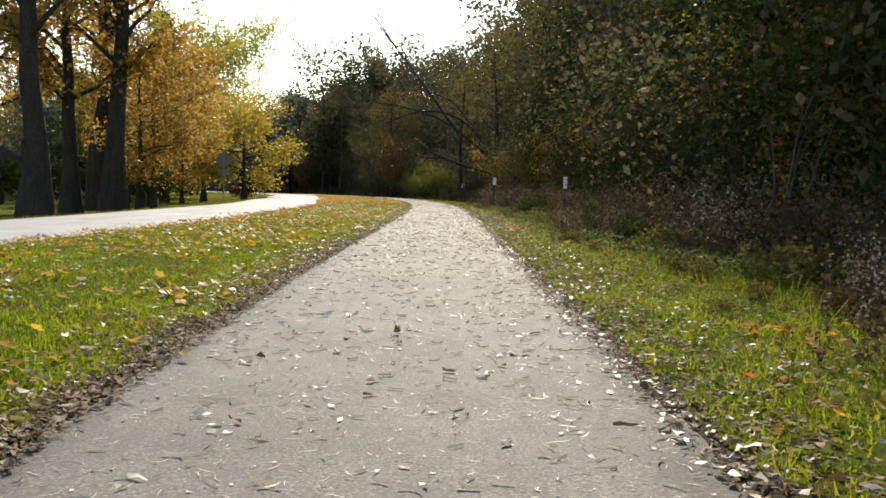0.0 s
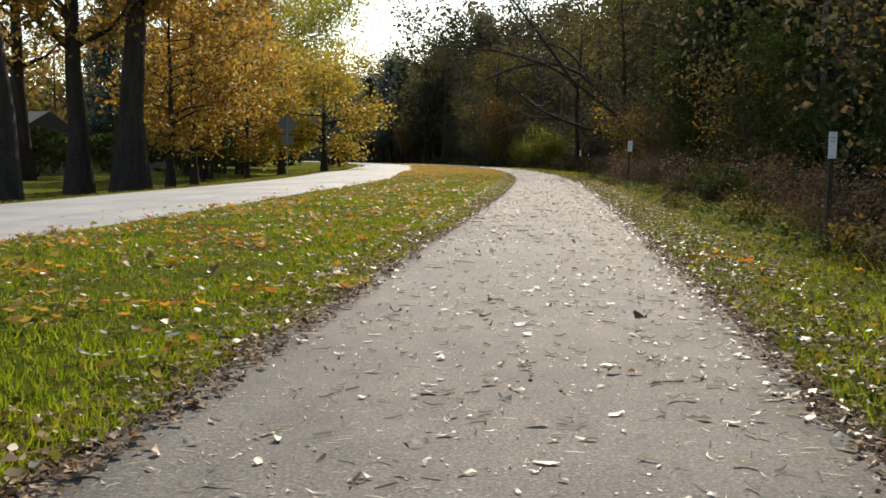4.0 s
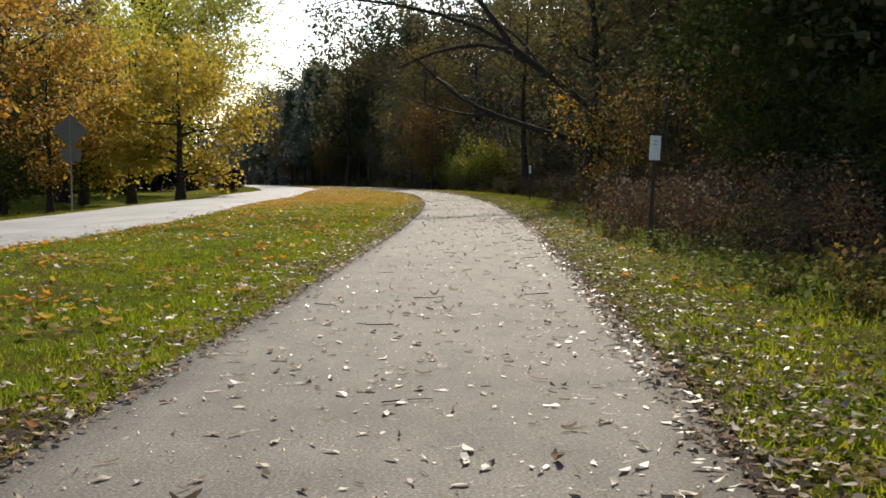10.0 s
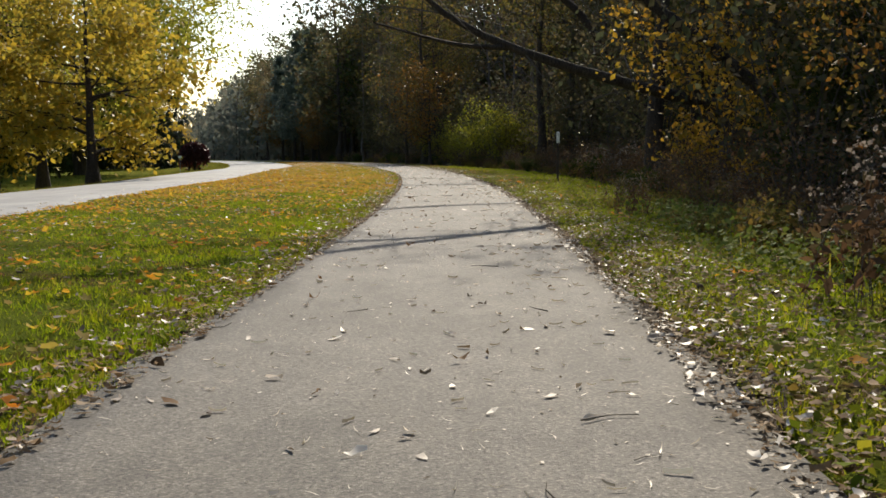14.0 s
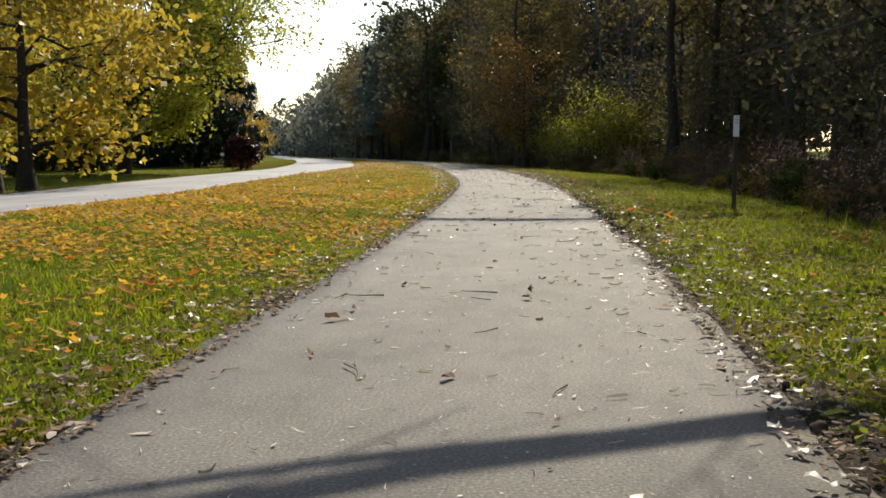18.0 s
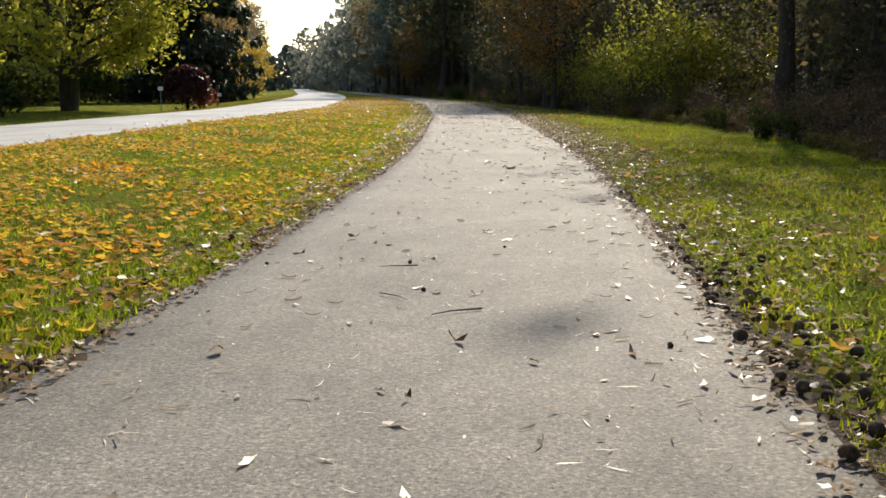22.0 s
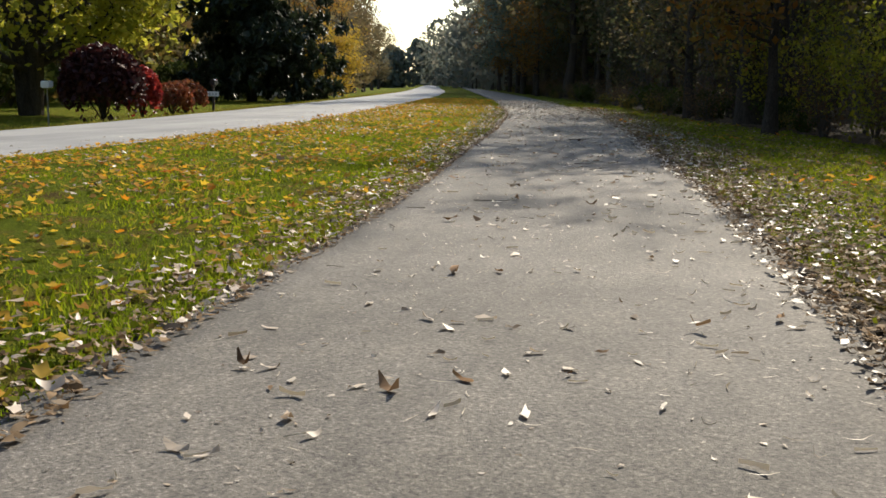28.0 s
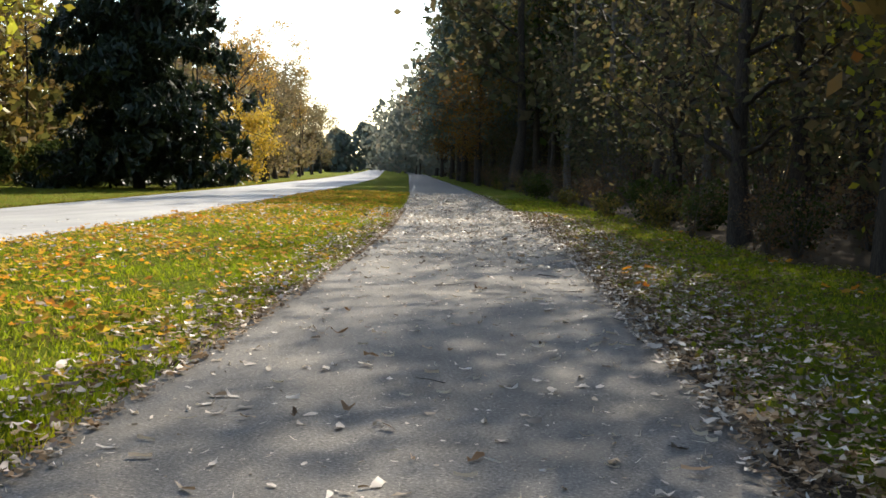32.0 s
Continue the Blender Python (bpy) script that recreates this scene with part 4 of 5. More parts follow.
# ---- woods on the other side: a leaning tree over the path, then rows into the depth ----
def leaning_tree():
    rng = np.random.default_rng(61)
    e = new("leaning_tree")
    tagged(e, "dead leaning tree arching over the path", "tree")
    q = np.linspace(0, 1, 10)[:, None]

    def arc(pts):
        k = np.linspace(0, 1, len(pts))
        s = np.linspace(0, 1, 12)
        pts = np.array(pts, float)
        f = [curve_through(list(zip(k, pts[:, c])))(s) for c in range(3)]
        return np.stack(f, 1)
    main = arc([(7.5, 78, -0.3), (5.2, 77.5, 1.6), (3.2, 76.4, 2.1), (0.4, 76, 2.9), (-1.6, 75.8, 3.8), (-3.2, 75.5, 5.2)])
    arch = arc([(6.6, 73, -0.3), (4.4, 72.6, 2.0), (2.0, 72.3, 3.8), (-0.45, 72, 5.6), (-3.4, 71.8, 6.5), (-6.4, 71.5, 6.8)])
    fork = arc([(0.6, 72.1, 4.7), (-1.2, 72.6, 7.2), (-3.2, 73, 9.8), (-5.2, 73.2, 12.5)])
    spur = arc([(-0.2, 76, 3.15), (-1.5, 75.4, 3.2), (-3.2, 74.6, 3.6)])
    lines = [(main, np.linspace(0.2, 0.04, 12)), (arch, np.linspace(0.15, 0.025, 12)), (fork, np.linspace(0.11, 0.03, 12)), (spur, np.linspace(0.07, 0.02, 12))]
    for src, n in ((arch, 46), (fork, 60), (main, 16)):
        for i in range(n):
            p = src[rng.integers(5, 12)]
            d = rng.normal(size=3) * np.array([1.0, 0.7, 0.8]) + np.array([-0.7, 0, 0.35])
            l = rng.uniform(0.6, 2.8)
            s = np.linspace(0, 1, 5)[:, None]
            w = p + d / np.linalg.norm(d) * l * s + rng.normal(size=(5, 3)) * 0.08 * l * s
            lines.append((w, np.linspace(0.025, 0.006, 5)))
            for k in range(3):
                b = w[rng.integers(1, 5)]
                e2 = d / np.linalg.norm(d) + rng.normal(size=3) * 0.7
                q = np.linspace(0, 1, 3)[:, None]
                lines.append((b + e2 * rng.uniform(0.2, 0.8) * q, np.linspace(0.01, 0.003, 3)))
    v, f = tubes(lines[:4], 10)
    part_np("trunk", mesh_np("trunk", v, f, M_BARK, True), e)
    v, f = tubes(lines[4:], 4)
    tagged(part_np("twigwork", mesh_np("twigwork", v, f, M_TWIG, True), e), kind="stuff")
    e.location = (0.8, 1.5, 0.1)


leaning_tree()


for row, (u0, u1, step) in enumerate(((7.4, 9.0, 4.6), (9.5, 13.5, 4.6), (14, 20, 5.5), (21, 32, 7.5))):
    y = -6.0
    while y < 245:
        y += step * R.uniform(0.7, 1.3) * (1 if y < 165 else 1.4)
        u = R.uniform(u0, u1)
        s = R.uniform(0.88, 1.1)
        if row >= 2:
            kind = (wood_f, wood_b, wood_f, wood_g, wood_f, pine)[R.integers(0, 6)]
            s *= 1.25 if y < 105 else 1.4 if row == 3 or y > 175 else 1.22
        elif y < 115:
            kind = (wood_b, wood_g, wood_b, wood_e, wood_g, wood_b, wood_g, wood_g)[R.integers(0, 8)]
            s *= 0.9
            u -= 1.0 if row == 0 and 58 < y < 90 else 0
            u += (3.4 if row == 0 else 2.0) if y > 93 else 0
        elif y < 200:
            kind = (wood_e, wood_a, wood_g, wood_c, wood_g, wood_a, wood_b)[R.integers(0, 7)]
            s *= 0.95 if y < 146 else 0.7 if y < 180 else 1.1
            u += (2.6 if row == 0 else 1.5) if y < 150 else 0
        else:
            kind = (wood_f, wood_d, pine, wood_f, orange_tree)[R.integers(0, 5)]
        x = float(ride(y)) + u + (1.5 if 66 < y < 84 and row == 0 else 0)
        if not (127 < y < 150 and -4.5 < x < 5):
            put(kind, x, y, s)


put(wood_e, 4.3, 81.5, 0.8, 30)
y = 2.0
while y < 190:
    y += R.uniform(2.6, 5.2)
    put((bare_a, bare_b, bare_b)[R.integers(0, 3)], float(ride(y)) + R.uniform(6.2, 9.5) + (1.5 if 66 < y < 90 else 4.0 if 90 < y < 150 else 0), y, R.uniform(0.8, 1.1), tip=R.uniform(-4, 4))


def arching_limb():
    """A bare bent limb reaching over the path high up."""
    rng = np.random.default_rng(63)
    e = new("bent_tree")
    tagged(e, "bare bent tree arching high over the path", "tree")
    s = np.linspace(0, 1, 12)

    def bow(pts):
        pts = np.array(pts, float)
        k = np.linspace(0, 1, len(pts))
        return np.stack([curve_through(list(zip(k, pts[:, c])))(s) for c in range(3)], 1)
    main = bow([(5.2, 94.5, -0.3), (4.0, 94.2, 3.6), (1.9, 93.8, 6.6), (-0.8, 93.4, 7.8), (-3.4, 93.2, 7.5), (-5.6, 93, 6.6)])
    fork = bow([(2.2, 93.9, 6.3), (0.6, 95.2, 8.6), (-1.6, 96.3, 9.7), (-4.2, 97, 10.0)])
    lines = []
    for src in (main, fork):
        for i in range(14):
            p = src[rng.integers(5, 12)]
            d = rng.normal(size=3) * np.array([1.0, 0.7, 0.8]) + np.array([-0.7, 0, 0.3])
            q = np.linspace(0, 1, 5)[:, None]
            lines.append((p + d / np.linalg.norm(d) * rng.uniform(0.5, 1.6) * q, np.linspace(0.02, 0.005, 5)))
    v, f = tubes([(main, np.linspace(0.19, 0.06, 12)), (fork, np.linspace(0.12, 0.04, 12))], 10)
    part_np("trunk", mesh_np("trunk", v, f, M_BARK, True), e)
    v, f = tubes(lines, 4)
    tagged(part_np("twigwork", mesh_np("twigwork", v, f, M_TWIG, True), e), kind="stuff")
    e.location = (0.95, 1.9, 0.1)


arching_limb()
for u, y, kind, k in ((6.4, 142, wood_a, 0.72), (7.6, 146, wood_e, 0.78), (5.6, 138.5, wood_b, 0.7), (8.2, 150, wood_a, 0.8)):
    put(kind, float(ride(y)) + u, y, k)


def far_band(name, x0, y0, x1, y1, depth, height, leaves, size, material, label, seed):
    """A belt of distant woods: thin trunks and leaf clumps heaped into uneven crowns."""
    rng = np.random.default_rng(seed)
    length = math.hypot(x1 - x0, y1 - y0)
    n = max(8, int(length / 3.2))
    t = (np.arange(n) + rng.uniform(0, 1, n)) / n
    off = rng.uniform(-0.5, 0.5, n) * depth
    nx, ny = -(y1 - y0) / length, (x1 - x0) / length
    cx, cy = x0 + (x1 - x0) * t + nx * off, y0 + (y1 - y0) * t + ny * off
    h = height * rng.uniform(0.65, 1.15, n)
    e = new(name)
    tagged(e, label, "woods", kind="stuff")
    lines = [(np.array([(a, b, float(ground_z(a, b)) - 0.2), (a + rng.normal() * 0.3, b, hh * 0.5), (a + rng.normal() * 0.5, b, hh * 0.9)]), (0.16, 0.1, 0.03)) for a, b, hh in zip(cx, cy, h)]
    v, f = tubes(lines, 4)
    tagged(part_np("trunkwork", mesh_np("trunkwork", v, f, M_BARK, True), e), kind="stuff")
    k = rng.integers(0, n, leaves)
    q = rng.uniform(0.02, 1, leaves)
    rad = 0.34 * h[k] * np.sin(np.clip(q * 0.9 + 0.1, 0, 1) * math.pi) ** 0.6
    a = rng.uniform(0, 2 * math.pi, leaves)
    rr = rad * np.sqrt(rng.uniform(0, 1, leaves))
    x, y = cx[k] + rr * np.cos(a), cy[k] + rr * np.sin(a)
    c = np.stack([x, y, ground_z(x, y) + q * h[k]], 1)
    v, f = leaf_quads(rng, c, size)
    tagged(part_np("leafwork", mesh_np("leafwork", v, f, material), e), kind="stuff")


# belts in M_FAR carry the haze of distance in their leaf colour
far_band("distant_woods", -10, 470, -260, 450, 40, 13, 30000, 1.5, M_FAR, "far green woods closing the road, paled by painted haze", 301)
# belts in M_SHADE: their shade comes partly from the leaf colour
far_band("distant_woods", 30, -20, 30, 120, 10, 17, 12000, 0.75, M_SHADE, "deep woods behind the trees, shade in their leaf colour", 302)
far_band("distant_woods", 46, -30, 40, 130, 10, 15, 9000, 1.0, M_SHADE, "deep woods behind the trees, shade in their leaf colour", 307)
far_band("distant_woods", 28, 110, -10, 240, 10, 18, 12000, 0.75, M_SHADE, "deep woods behind the trees, shade in their leaf colour", 303)
far_band("distant_woods", -62, 20, -72, 150, 12, 9, 9000, 0.6, M_OLIVE, "dark woods behind the gardens", 304)
far_band("distant_woods", -72, 150, -150, 400, 14, 14, 11000, 0.8, M_OLIVE, "dark woods behind the gardens", 305)
far_band("distant_woods", -27, 232, -112, 455, 16, 17, 16000, 0.8, M_FAR, "woods lining the far road, paled by painted haze", 306)
far_band("distant_woods", -60, 168, -94, 300, 10, 17, 17000, 0.55, M_OLIVE, "dark olive trees closing the gardens", 308)
far_band("distant_woods", -57, 214, -100, 335, 8, 14, 15000, 0.45, M_DULL, "faded autumn trees lining the far road", 309)
for x, y, kind, s in ((-5.0, 134.0, orange_tree, 0.66), (-34.9, 229, orange_tree, 0.8), (-22.3, 188, orange_tree, 0.6), (-24.5, 197, pine, 1.0), (-27.5, 205, pine, 1.05), (-30.2, 214, pine, 0.95),
                      (-35.6, 232, pine, 1.0), (-43, 255, wood_a, 1.0), (-50.8, 280, wood_a, 1.0)):
    put(kind, x, y, s)


# the wall of trees that follows the path into the distance
y = 178.0
while y < 440:
    y += R.uniform(4.5, 8.0)
    put((wood_f, pine, wood_f, dull_tree, wood_a)[R.integers(0, 5)], float(ride(y)) + R.uniform(4.0, 11.0), y, R.uniform(1.05, 1.3))
for x, y, k, kind in ((-5.6, 139.0, 0.85, wood_e), (-5.0, 145.0, 0.9, wood_e), (-7.4, 142.5, 0.8, wood_g), (-6.4, 147.0, 0.85, wood_a), (-8.8, 149.5, 0.8, wood_g), (-9.6, 155.0, 0.85, wood_a)):
    put(kind, x, y, k)

# tall dense trees closing the sky behind the bend, and one that shades the verge before it
for x, y, k in ((-13, 189, 2.7), (-8, 186, 2.8), (-3, 188, 2.7), (2, 186, 3.0), (7, 188, 2.8), (12, 185, 2.9), (18, 187, 2.8), (24, 185, 2.9)):
    put(wood_d, x, y, k)
put(wood_e, 2.6, 117.0, 0.9)
for x, y, k in ((6.6, 90, 1.1), (8.8, 97, 1.2), (10.5, 86, 1.1), (12.5, 93, 1.2), (7.4, 106, 1.2)):
    put(wood_a, x, y, k)

# dense understory that keeps the wood dark behind its edge
y = 2.0
while y < 70:
    y += R.uniform(3.4, 5.0)
    u = float(edge_u(y)) + R.uniform(3.2, 6.0)
    put(wood_d, float(ride(y)) + u, y, R.uniform(0.7, 1.05))
y = 4.0
while y < 74:
    y += R.uniform(2.6, 4.2)
    put(wood_d, float(ride(y) + edge_u(y)) + R.uniform(2.0, 3.4), y, R.uniform(0.32, 0.55))
    put(wood_d, float(ride(y) + edge_u(y)) + R.uniform(7.0, 10.0), y, R.uniform(1.1, 1.5))
y = 20.0
while y < 76:
    y += R.uniform(3.5, 5.0)
    put(wood_d, float(ride(y) + edge_u(y)) + R.uniform(9.0, 14.0), y, R.uniform(1.7, 2.2))

# ---- brush and weeds along the wood edge ----
def shrub(name, label, seed, leaf_mat, height, leaves, size, spread=0.5, stems=9, puff=0.16, r0=0.05, wood_mat=None, rise=0.7, flat=0.1, subs=3):
    rng = np.random.default_rng(seed)
    lines, tips = grow(rng, height, r0, base=0.12, spread=spread, limbs=stems * 2, rise=rise, subs=subs, stems=stems, wiggle=0.12)
    return plant(name, label, "shrub", lines, tips, rng, leaves, size, leaf_mat, wood_mat or M_TWIG, "wood edge shrubs", puff, 4, "foliage", "branchwork", flat)


brush_a = shrub("bramble_bush", "tangled brown bramble bush with withered leaves", 71, M_BRUSH, 1.5, 1150, 0.042, 0.55)
brush_b = shrub("brown_shrub", "brown leafless shrub with many thin twigs", 72, M_BRUSH, 1.8, 520, 0.045, 0.5, subs=4)
green_a = shrub("green_shrub", "dark green leafy shrub at the wood edge", 73, M_DARK, 1.3, 1300, 0.09, 0.6)
green_b = shrub("low_plant", "low grey-green leafy weeds", 74, M_OLIVE, 0.6, 500, 0.06, 0.7, 7, 0.1, 0.02)
lime_bush = shrub("yellow_green_bush", "bright yellow-green leafy bush", 75, M_SPROUT, 3.2, 3000, 0.07, 0.5, 8, 0.3, 0.06)
gold_bush = shrub("yellowing_sapling", "sapling with rusty yellow leaves", 76, M_RUST, 4.0, 1900, 0.045, 0.4, 4, 0.3, 0.07)
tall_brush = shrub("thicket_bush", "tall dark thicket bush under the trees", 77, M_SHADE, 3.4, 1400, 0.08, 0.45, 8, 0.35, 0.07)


def weeds(seed):
    """Dead aster stalks with fluffy seed heads."""
    rng = np.random.default_rng(seed)
    e = new("dead_weeds")
    tagged(e, "dead brown weed stalks with fluffy seed heads", "plant", "weed clumps")
    lines, heads, leaf = [], [], []
    for i in range(24):
        b = np.array([rng.normal() * 0.35, rng.normal() * 0.35, 0])
        h = rng.uniform(0.8, 1.6)
        d = np.array([rng.normal() * 0.16, rng.normal() * 0.16, 1])
        q = np.linspace(0, 1, 5)[:, None]
        l = b + d * h * q + np.array([rng.normal() * 0.15, rng.normal() * 0.15, 0]) * q ** 2
        lines.append((l, np.linspace(0.006, 0.002, 5)))
        leaf.append(l[1:4])
        for j in range(5):
            t = l[-1] + rng.normal(size=3) * 0.09 - np.array([0, 0, 0.06])
            lines.append((np.stack([l[-2], (l[-2] + t) / 2 + 0.02, t]), (0.002, 0.0015, 0.001)))
            heads.append(t)
    v, f = tubes(lines, 3)
    part_np("stalkwork", mesh_np("stalkwork", v, f, M_TWIG, True), e)
    heads = np.array(heads)
    v, f = leaf_quads(rng, np.repeat(heads, 3, 0) + rng.normal(size=(len(heads) * 3, 3)) * 0.012, 0.034, long=1.1)
    part_np("seed_fluff", mesh_np("seed_fluff", v, f, M_FLUFF), e)
    leaf = np.concatenate(leaf)
    c = leaf[rng.integers(0, len(leaf), 420)] + rng.normal(size=(420, 3)) * 0.05
    c[:, 2] = np.maximum(c[:, 2], 0.03)
    v, f = leaf_quads(rng, c, 0.05, long=2.2)
    part_np("withered_foliage", mesh_np("withered_foliage", v, f, M_BRUSH), e)
    return e


weed_a, weed_b = weeds(81), weeds(82)


y = -4.0
while y < 235:
    y += R.uniform(0.6, 1.1) * (1 if y < 150 else 2.2)
    k = R.integers(0, 8)
    kind = (brush_a, brush_b, weed_a, brush_a, weed_a, weed_b, brush_a, brush_b)[k] if y < 118 else (brush_b, green_a, green_a, brush_a, green_b, green_a, brush_a, green_b)[k]
    put(kind, float(ride(y) + edge_u(y)) + R.uniform(0.3, 1.3), y, R.uniform(0.5, 1.0))
y = -3.0
while y < 130:
    y += R.uniform(0.8, 1.7)
    put((green_b, weed_b, brush_a, green_b, green_b, green_a)[R.integers(0, 6)], float(ride(y) + edge_u(y)) + R.uniform(-0.35, 0.3), y, R.uniform(0.5, 0.95))
y = -5.0
while y < 240:
    y += R.uniform(1.5, 2.6) * (1 if y < 150 else 1.8)
    put((tall_brush, brush_b, brush_b, brush_a)[R.integers(0, 4)], float(ride(y) + edge_u(y)) + R.uniform(1.8, 4.2), y, R.uniform(0.8, 1.3))
y = -5.0
while y < 240:
    y += R.uniform(3.6, 6.0)
    put((tall_brush, tall_brush, brush_b)[R.integers(0, 3)], float(ride(y) + edge_u(y)) + R.uniform(4.5, 11), y, R.uniform(1.0, 1.6))
for u, y, s in ((4.6, 14, 0.9), (5.0, 26, 1.0), (4.8, 43, 0.9), (5.4, 45, 1.1), (5.2, 58, 0.9), (4.6, 63.5, 1.0), (5.2, 66, 0.9), (7.5, 34, 1.2)):
    put(gold_bush, float(ride(y)) + u, y, s)
for x, y, s in ((-0.4, 128.5, 1.15), (0.9, 130.2, 1.0), (-1.4, 131.0, 0.85), (2.2, 129.0, 0.9), (-3.0, 133.5, 0.6), (-4.6, 138.0, 0.7)):
    put(lime_bush, x, y, s)
amber_bush = shrub("amber_sapling", "slender sapling with golden amber leaves", 78, M_AMBER, 5.2, 2600, 0.075, 0.34, 4, 0.34, 0.08)
for x, y, s in ((4.7, 75.2, 0.85), (5.5, 77.0, 0.7), (8.2, 49.5, 1.0), (6.6, 93.0, 0.6)):
    put(amber_bush, x, y, s)
for x, y, s in ((6.4, 20.0, 0.62), (7.6, 24.5, 0.7), (8.6, 17.0, 0.7), (7.4, 47.5, 0.5), (7.8, 33.0, 0.5), (7.2, 12.5, 0.55)):
    put(wood_c, x, y, s)



for k in range(60):
    y = R.uniform(2, 74)
    put((green_b, weed_b, green_b, green_b)[k % 4], float(ride(y)) + R.uniform(2.0, 3.6), y, R.uniform(0.25, 0.5))


# ---- trail marker posts ----
def marker_post(x, y, lean, tall, wide):
    e = new("marker_post")
    tagged(e, "brown wooden trail post with a white plate", "post", "trail marker posts")
    bm = box((0.075, 0.075, 1.75), (0, 0, 0.575), 0.008)
    top = [v for v in bm.verts if v.co.z > 1.43]
    bmesh.ops.scale(bm, verts=top, vec=(0.7, 0.7, 1))
    part("post", bm, M_WOOD, e)
    plate = part("plate", box((wide, 0.006, 0.32), (0, -0.042, 1.27), 0.002), M_WHITE, e, "white reflective plate with faint print")
    for k in range(2):
        part("print_bar", box((0.06, 0.002, 0.018), (0, -0.0465, 1.36 - 0.045 * k)), M_PRINT, plate)
    for dz in (-0.14, 0.14):
        part("screw", rod(0.006, 0.004, (0, -0.046, 1.27 + dz), 8, turn=pose(0, 0, 0, 90)), M_STEEL, plate)
    e.matrix_basis = Matrix.Translation((x, y, float(ground_z(x, y)))) @ pose(0, 0, 0, 0, lean, 0) @ Matrix.Diagonal((1, 1, tall, 1))
    return e


marker_post(3.3, 27.7, 0.5, 1.0, 0.1)
marker_post(2.84, 54.6, 2.5, 1.19, 0.17)
marker_post(2.1, 88.55, 0.5, 1.14, 0.1)


# ---- road sign seen from behind ----
def road_sign(x, y):
    e = new("road_sign")
    tagged(e, "diamond road sign and plaque on steel post, seen from behind", "sign")
    part("post", box((0.06, 0.05, 3.9), (0, 0, 1.55), 0.006), M_STEEL, e)
    d = part("diamond_plate", box((0.92, 0.006, 0.92), (0, 0.035, 3.02), 0.002, Matrix.Rotation(radians(45), 4, "Y")), M_ALU, e, "bare aluminium back of a diamond sign")
    p = part("plaque", box((0.72, 0.006, 0.5), (0, 0.035, 2.12), 0.002), M_ALU, e, "bare aluminium back of a plaque")
    for z, o in ((3.3, d), (2.75, d), (2.25, p), (2.0, p)):
        part("bolt", rod(0.012, 0.03, (0, -0.03, z), 8, turn=pose(0, 0, 0, 90)), M_STEEL, o)
    e.matrix_basis = Matrix.Translation((x, y, float(ground_z(x, y)))) @ pose(0, 0, 0, 0, 0, 6)


road_sign(-15.4, 77.7)

# ---- yard things beyond the road ----
def mound(name, label, x, y, w, h, leaves, size, leaf_mat, seed):
    """A clipped rounded bush: stems inside, leaves over a dome."""
    rng = np.random.default_rng(seed)
    e = new(name)
    tagged(e, label, "bush")
    lines = []
    for i in range(14):
        a, t = rng.uniform(0, 6.28), rng.uniform(0.3, 0.95)
        p = np.array([math.cos(a) * w / 2 * t * 0.8, math.sin(a) * w / 2 * t * 0.8, h * (1 - 0.45 * t * t)])
        q = np.linspace(0, 1, 4)[:, None]
        lines.append((p * q + rng.normal(size=(4, 3)) * 0.03 * q, np.linspace(0.03, 0.006, 4)))
    v, f = tubes(lines, 5)
    part_np("branchwork", mesh_np("branchwork", v, f, M_TWIG, True), e)
    d = rng.normal(size=(leaves, 3))
    d[:, 2] = np.abs(d[:, 2]) * 1.2 - 0.35
    d /= np.linalg.norm(d, axis=1)[:, None]
    r = rng.uniform(0.55, 1.06, (leaves, 1)) ** 0.5
    c = d * r * np.array([w / 2, w / 2, h * 0.55]) + np.array([0, 0, h * 0.47])
    c[:, 2] = np.maximum(c[:, 2], 0.05)
    v, f = leaf_quads(rng, c, size)
    part_np("foliage", mesh_np("foliage", v, f, leaf_mat), e)
    e.matrix_basis = Matrix.Translation((x, y, float(ground_z(x, y))))


mound("round_bush", "clipped round dark maroon bush by the road", -23.9, 138.2, 2.4, 2.2, 5000, 0.11, M_MAROON, 91)
mound("red_bush", "bright scarlet autumn bush", -24.4, 141.0, 1.2, 1.6, 1300, 0.11, M_SCARLET, 92)
mound("orange_bush", "low coral orange hedge bush", -26.9, 146.8, 1.6, 1.2, 1500, 0.1, M_CORAL, 93)
mound("orange_bush", "low coral orange hedge bush", -27.4, 148.6, 1.7, 1.3, 1500, 0.1, M_CORAL, 94)
mound("dark_bush", "dark rounded evergreen garden bush", -36, 141, 2.2, 1.8, 2000, 0.12, M_DARK, 95)
mound("dark_bush", "dark rounded evergreen garden bush", -44, 137, 3.0, 2.4, 2400, 0.14, M_DARK, 96)
for k in range(28):
    y = 46 + 6.4 * k
    mound("hedge_bush", "dark hedge bush behind the lawn", float(kerb(y)) - 25 - (k % 3) * 2.5, y, 6.0, 3.4, 1500, 0.24, M_DARK, 100 + k)


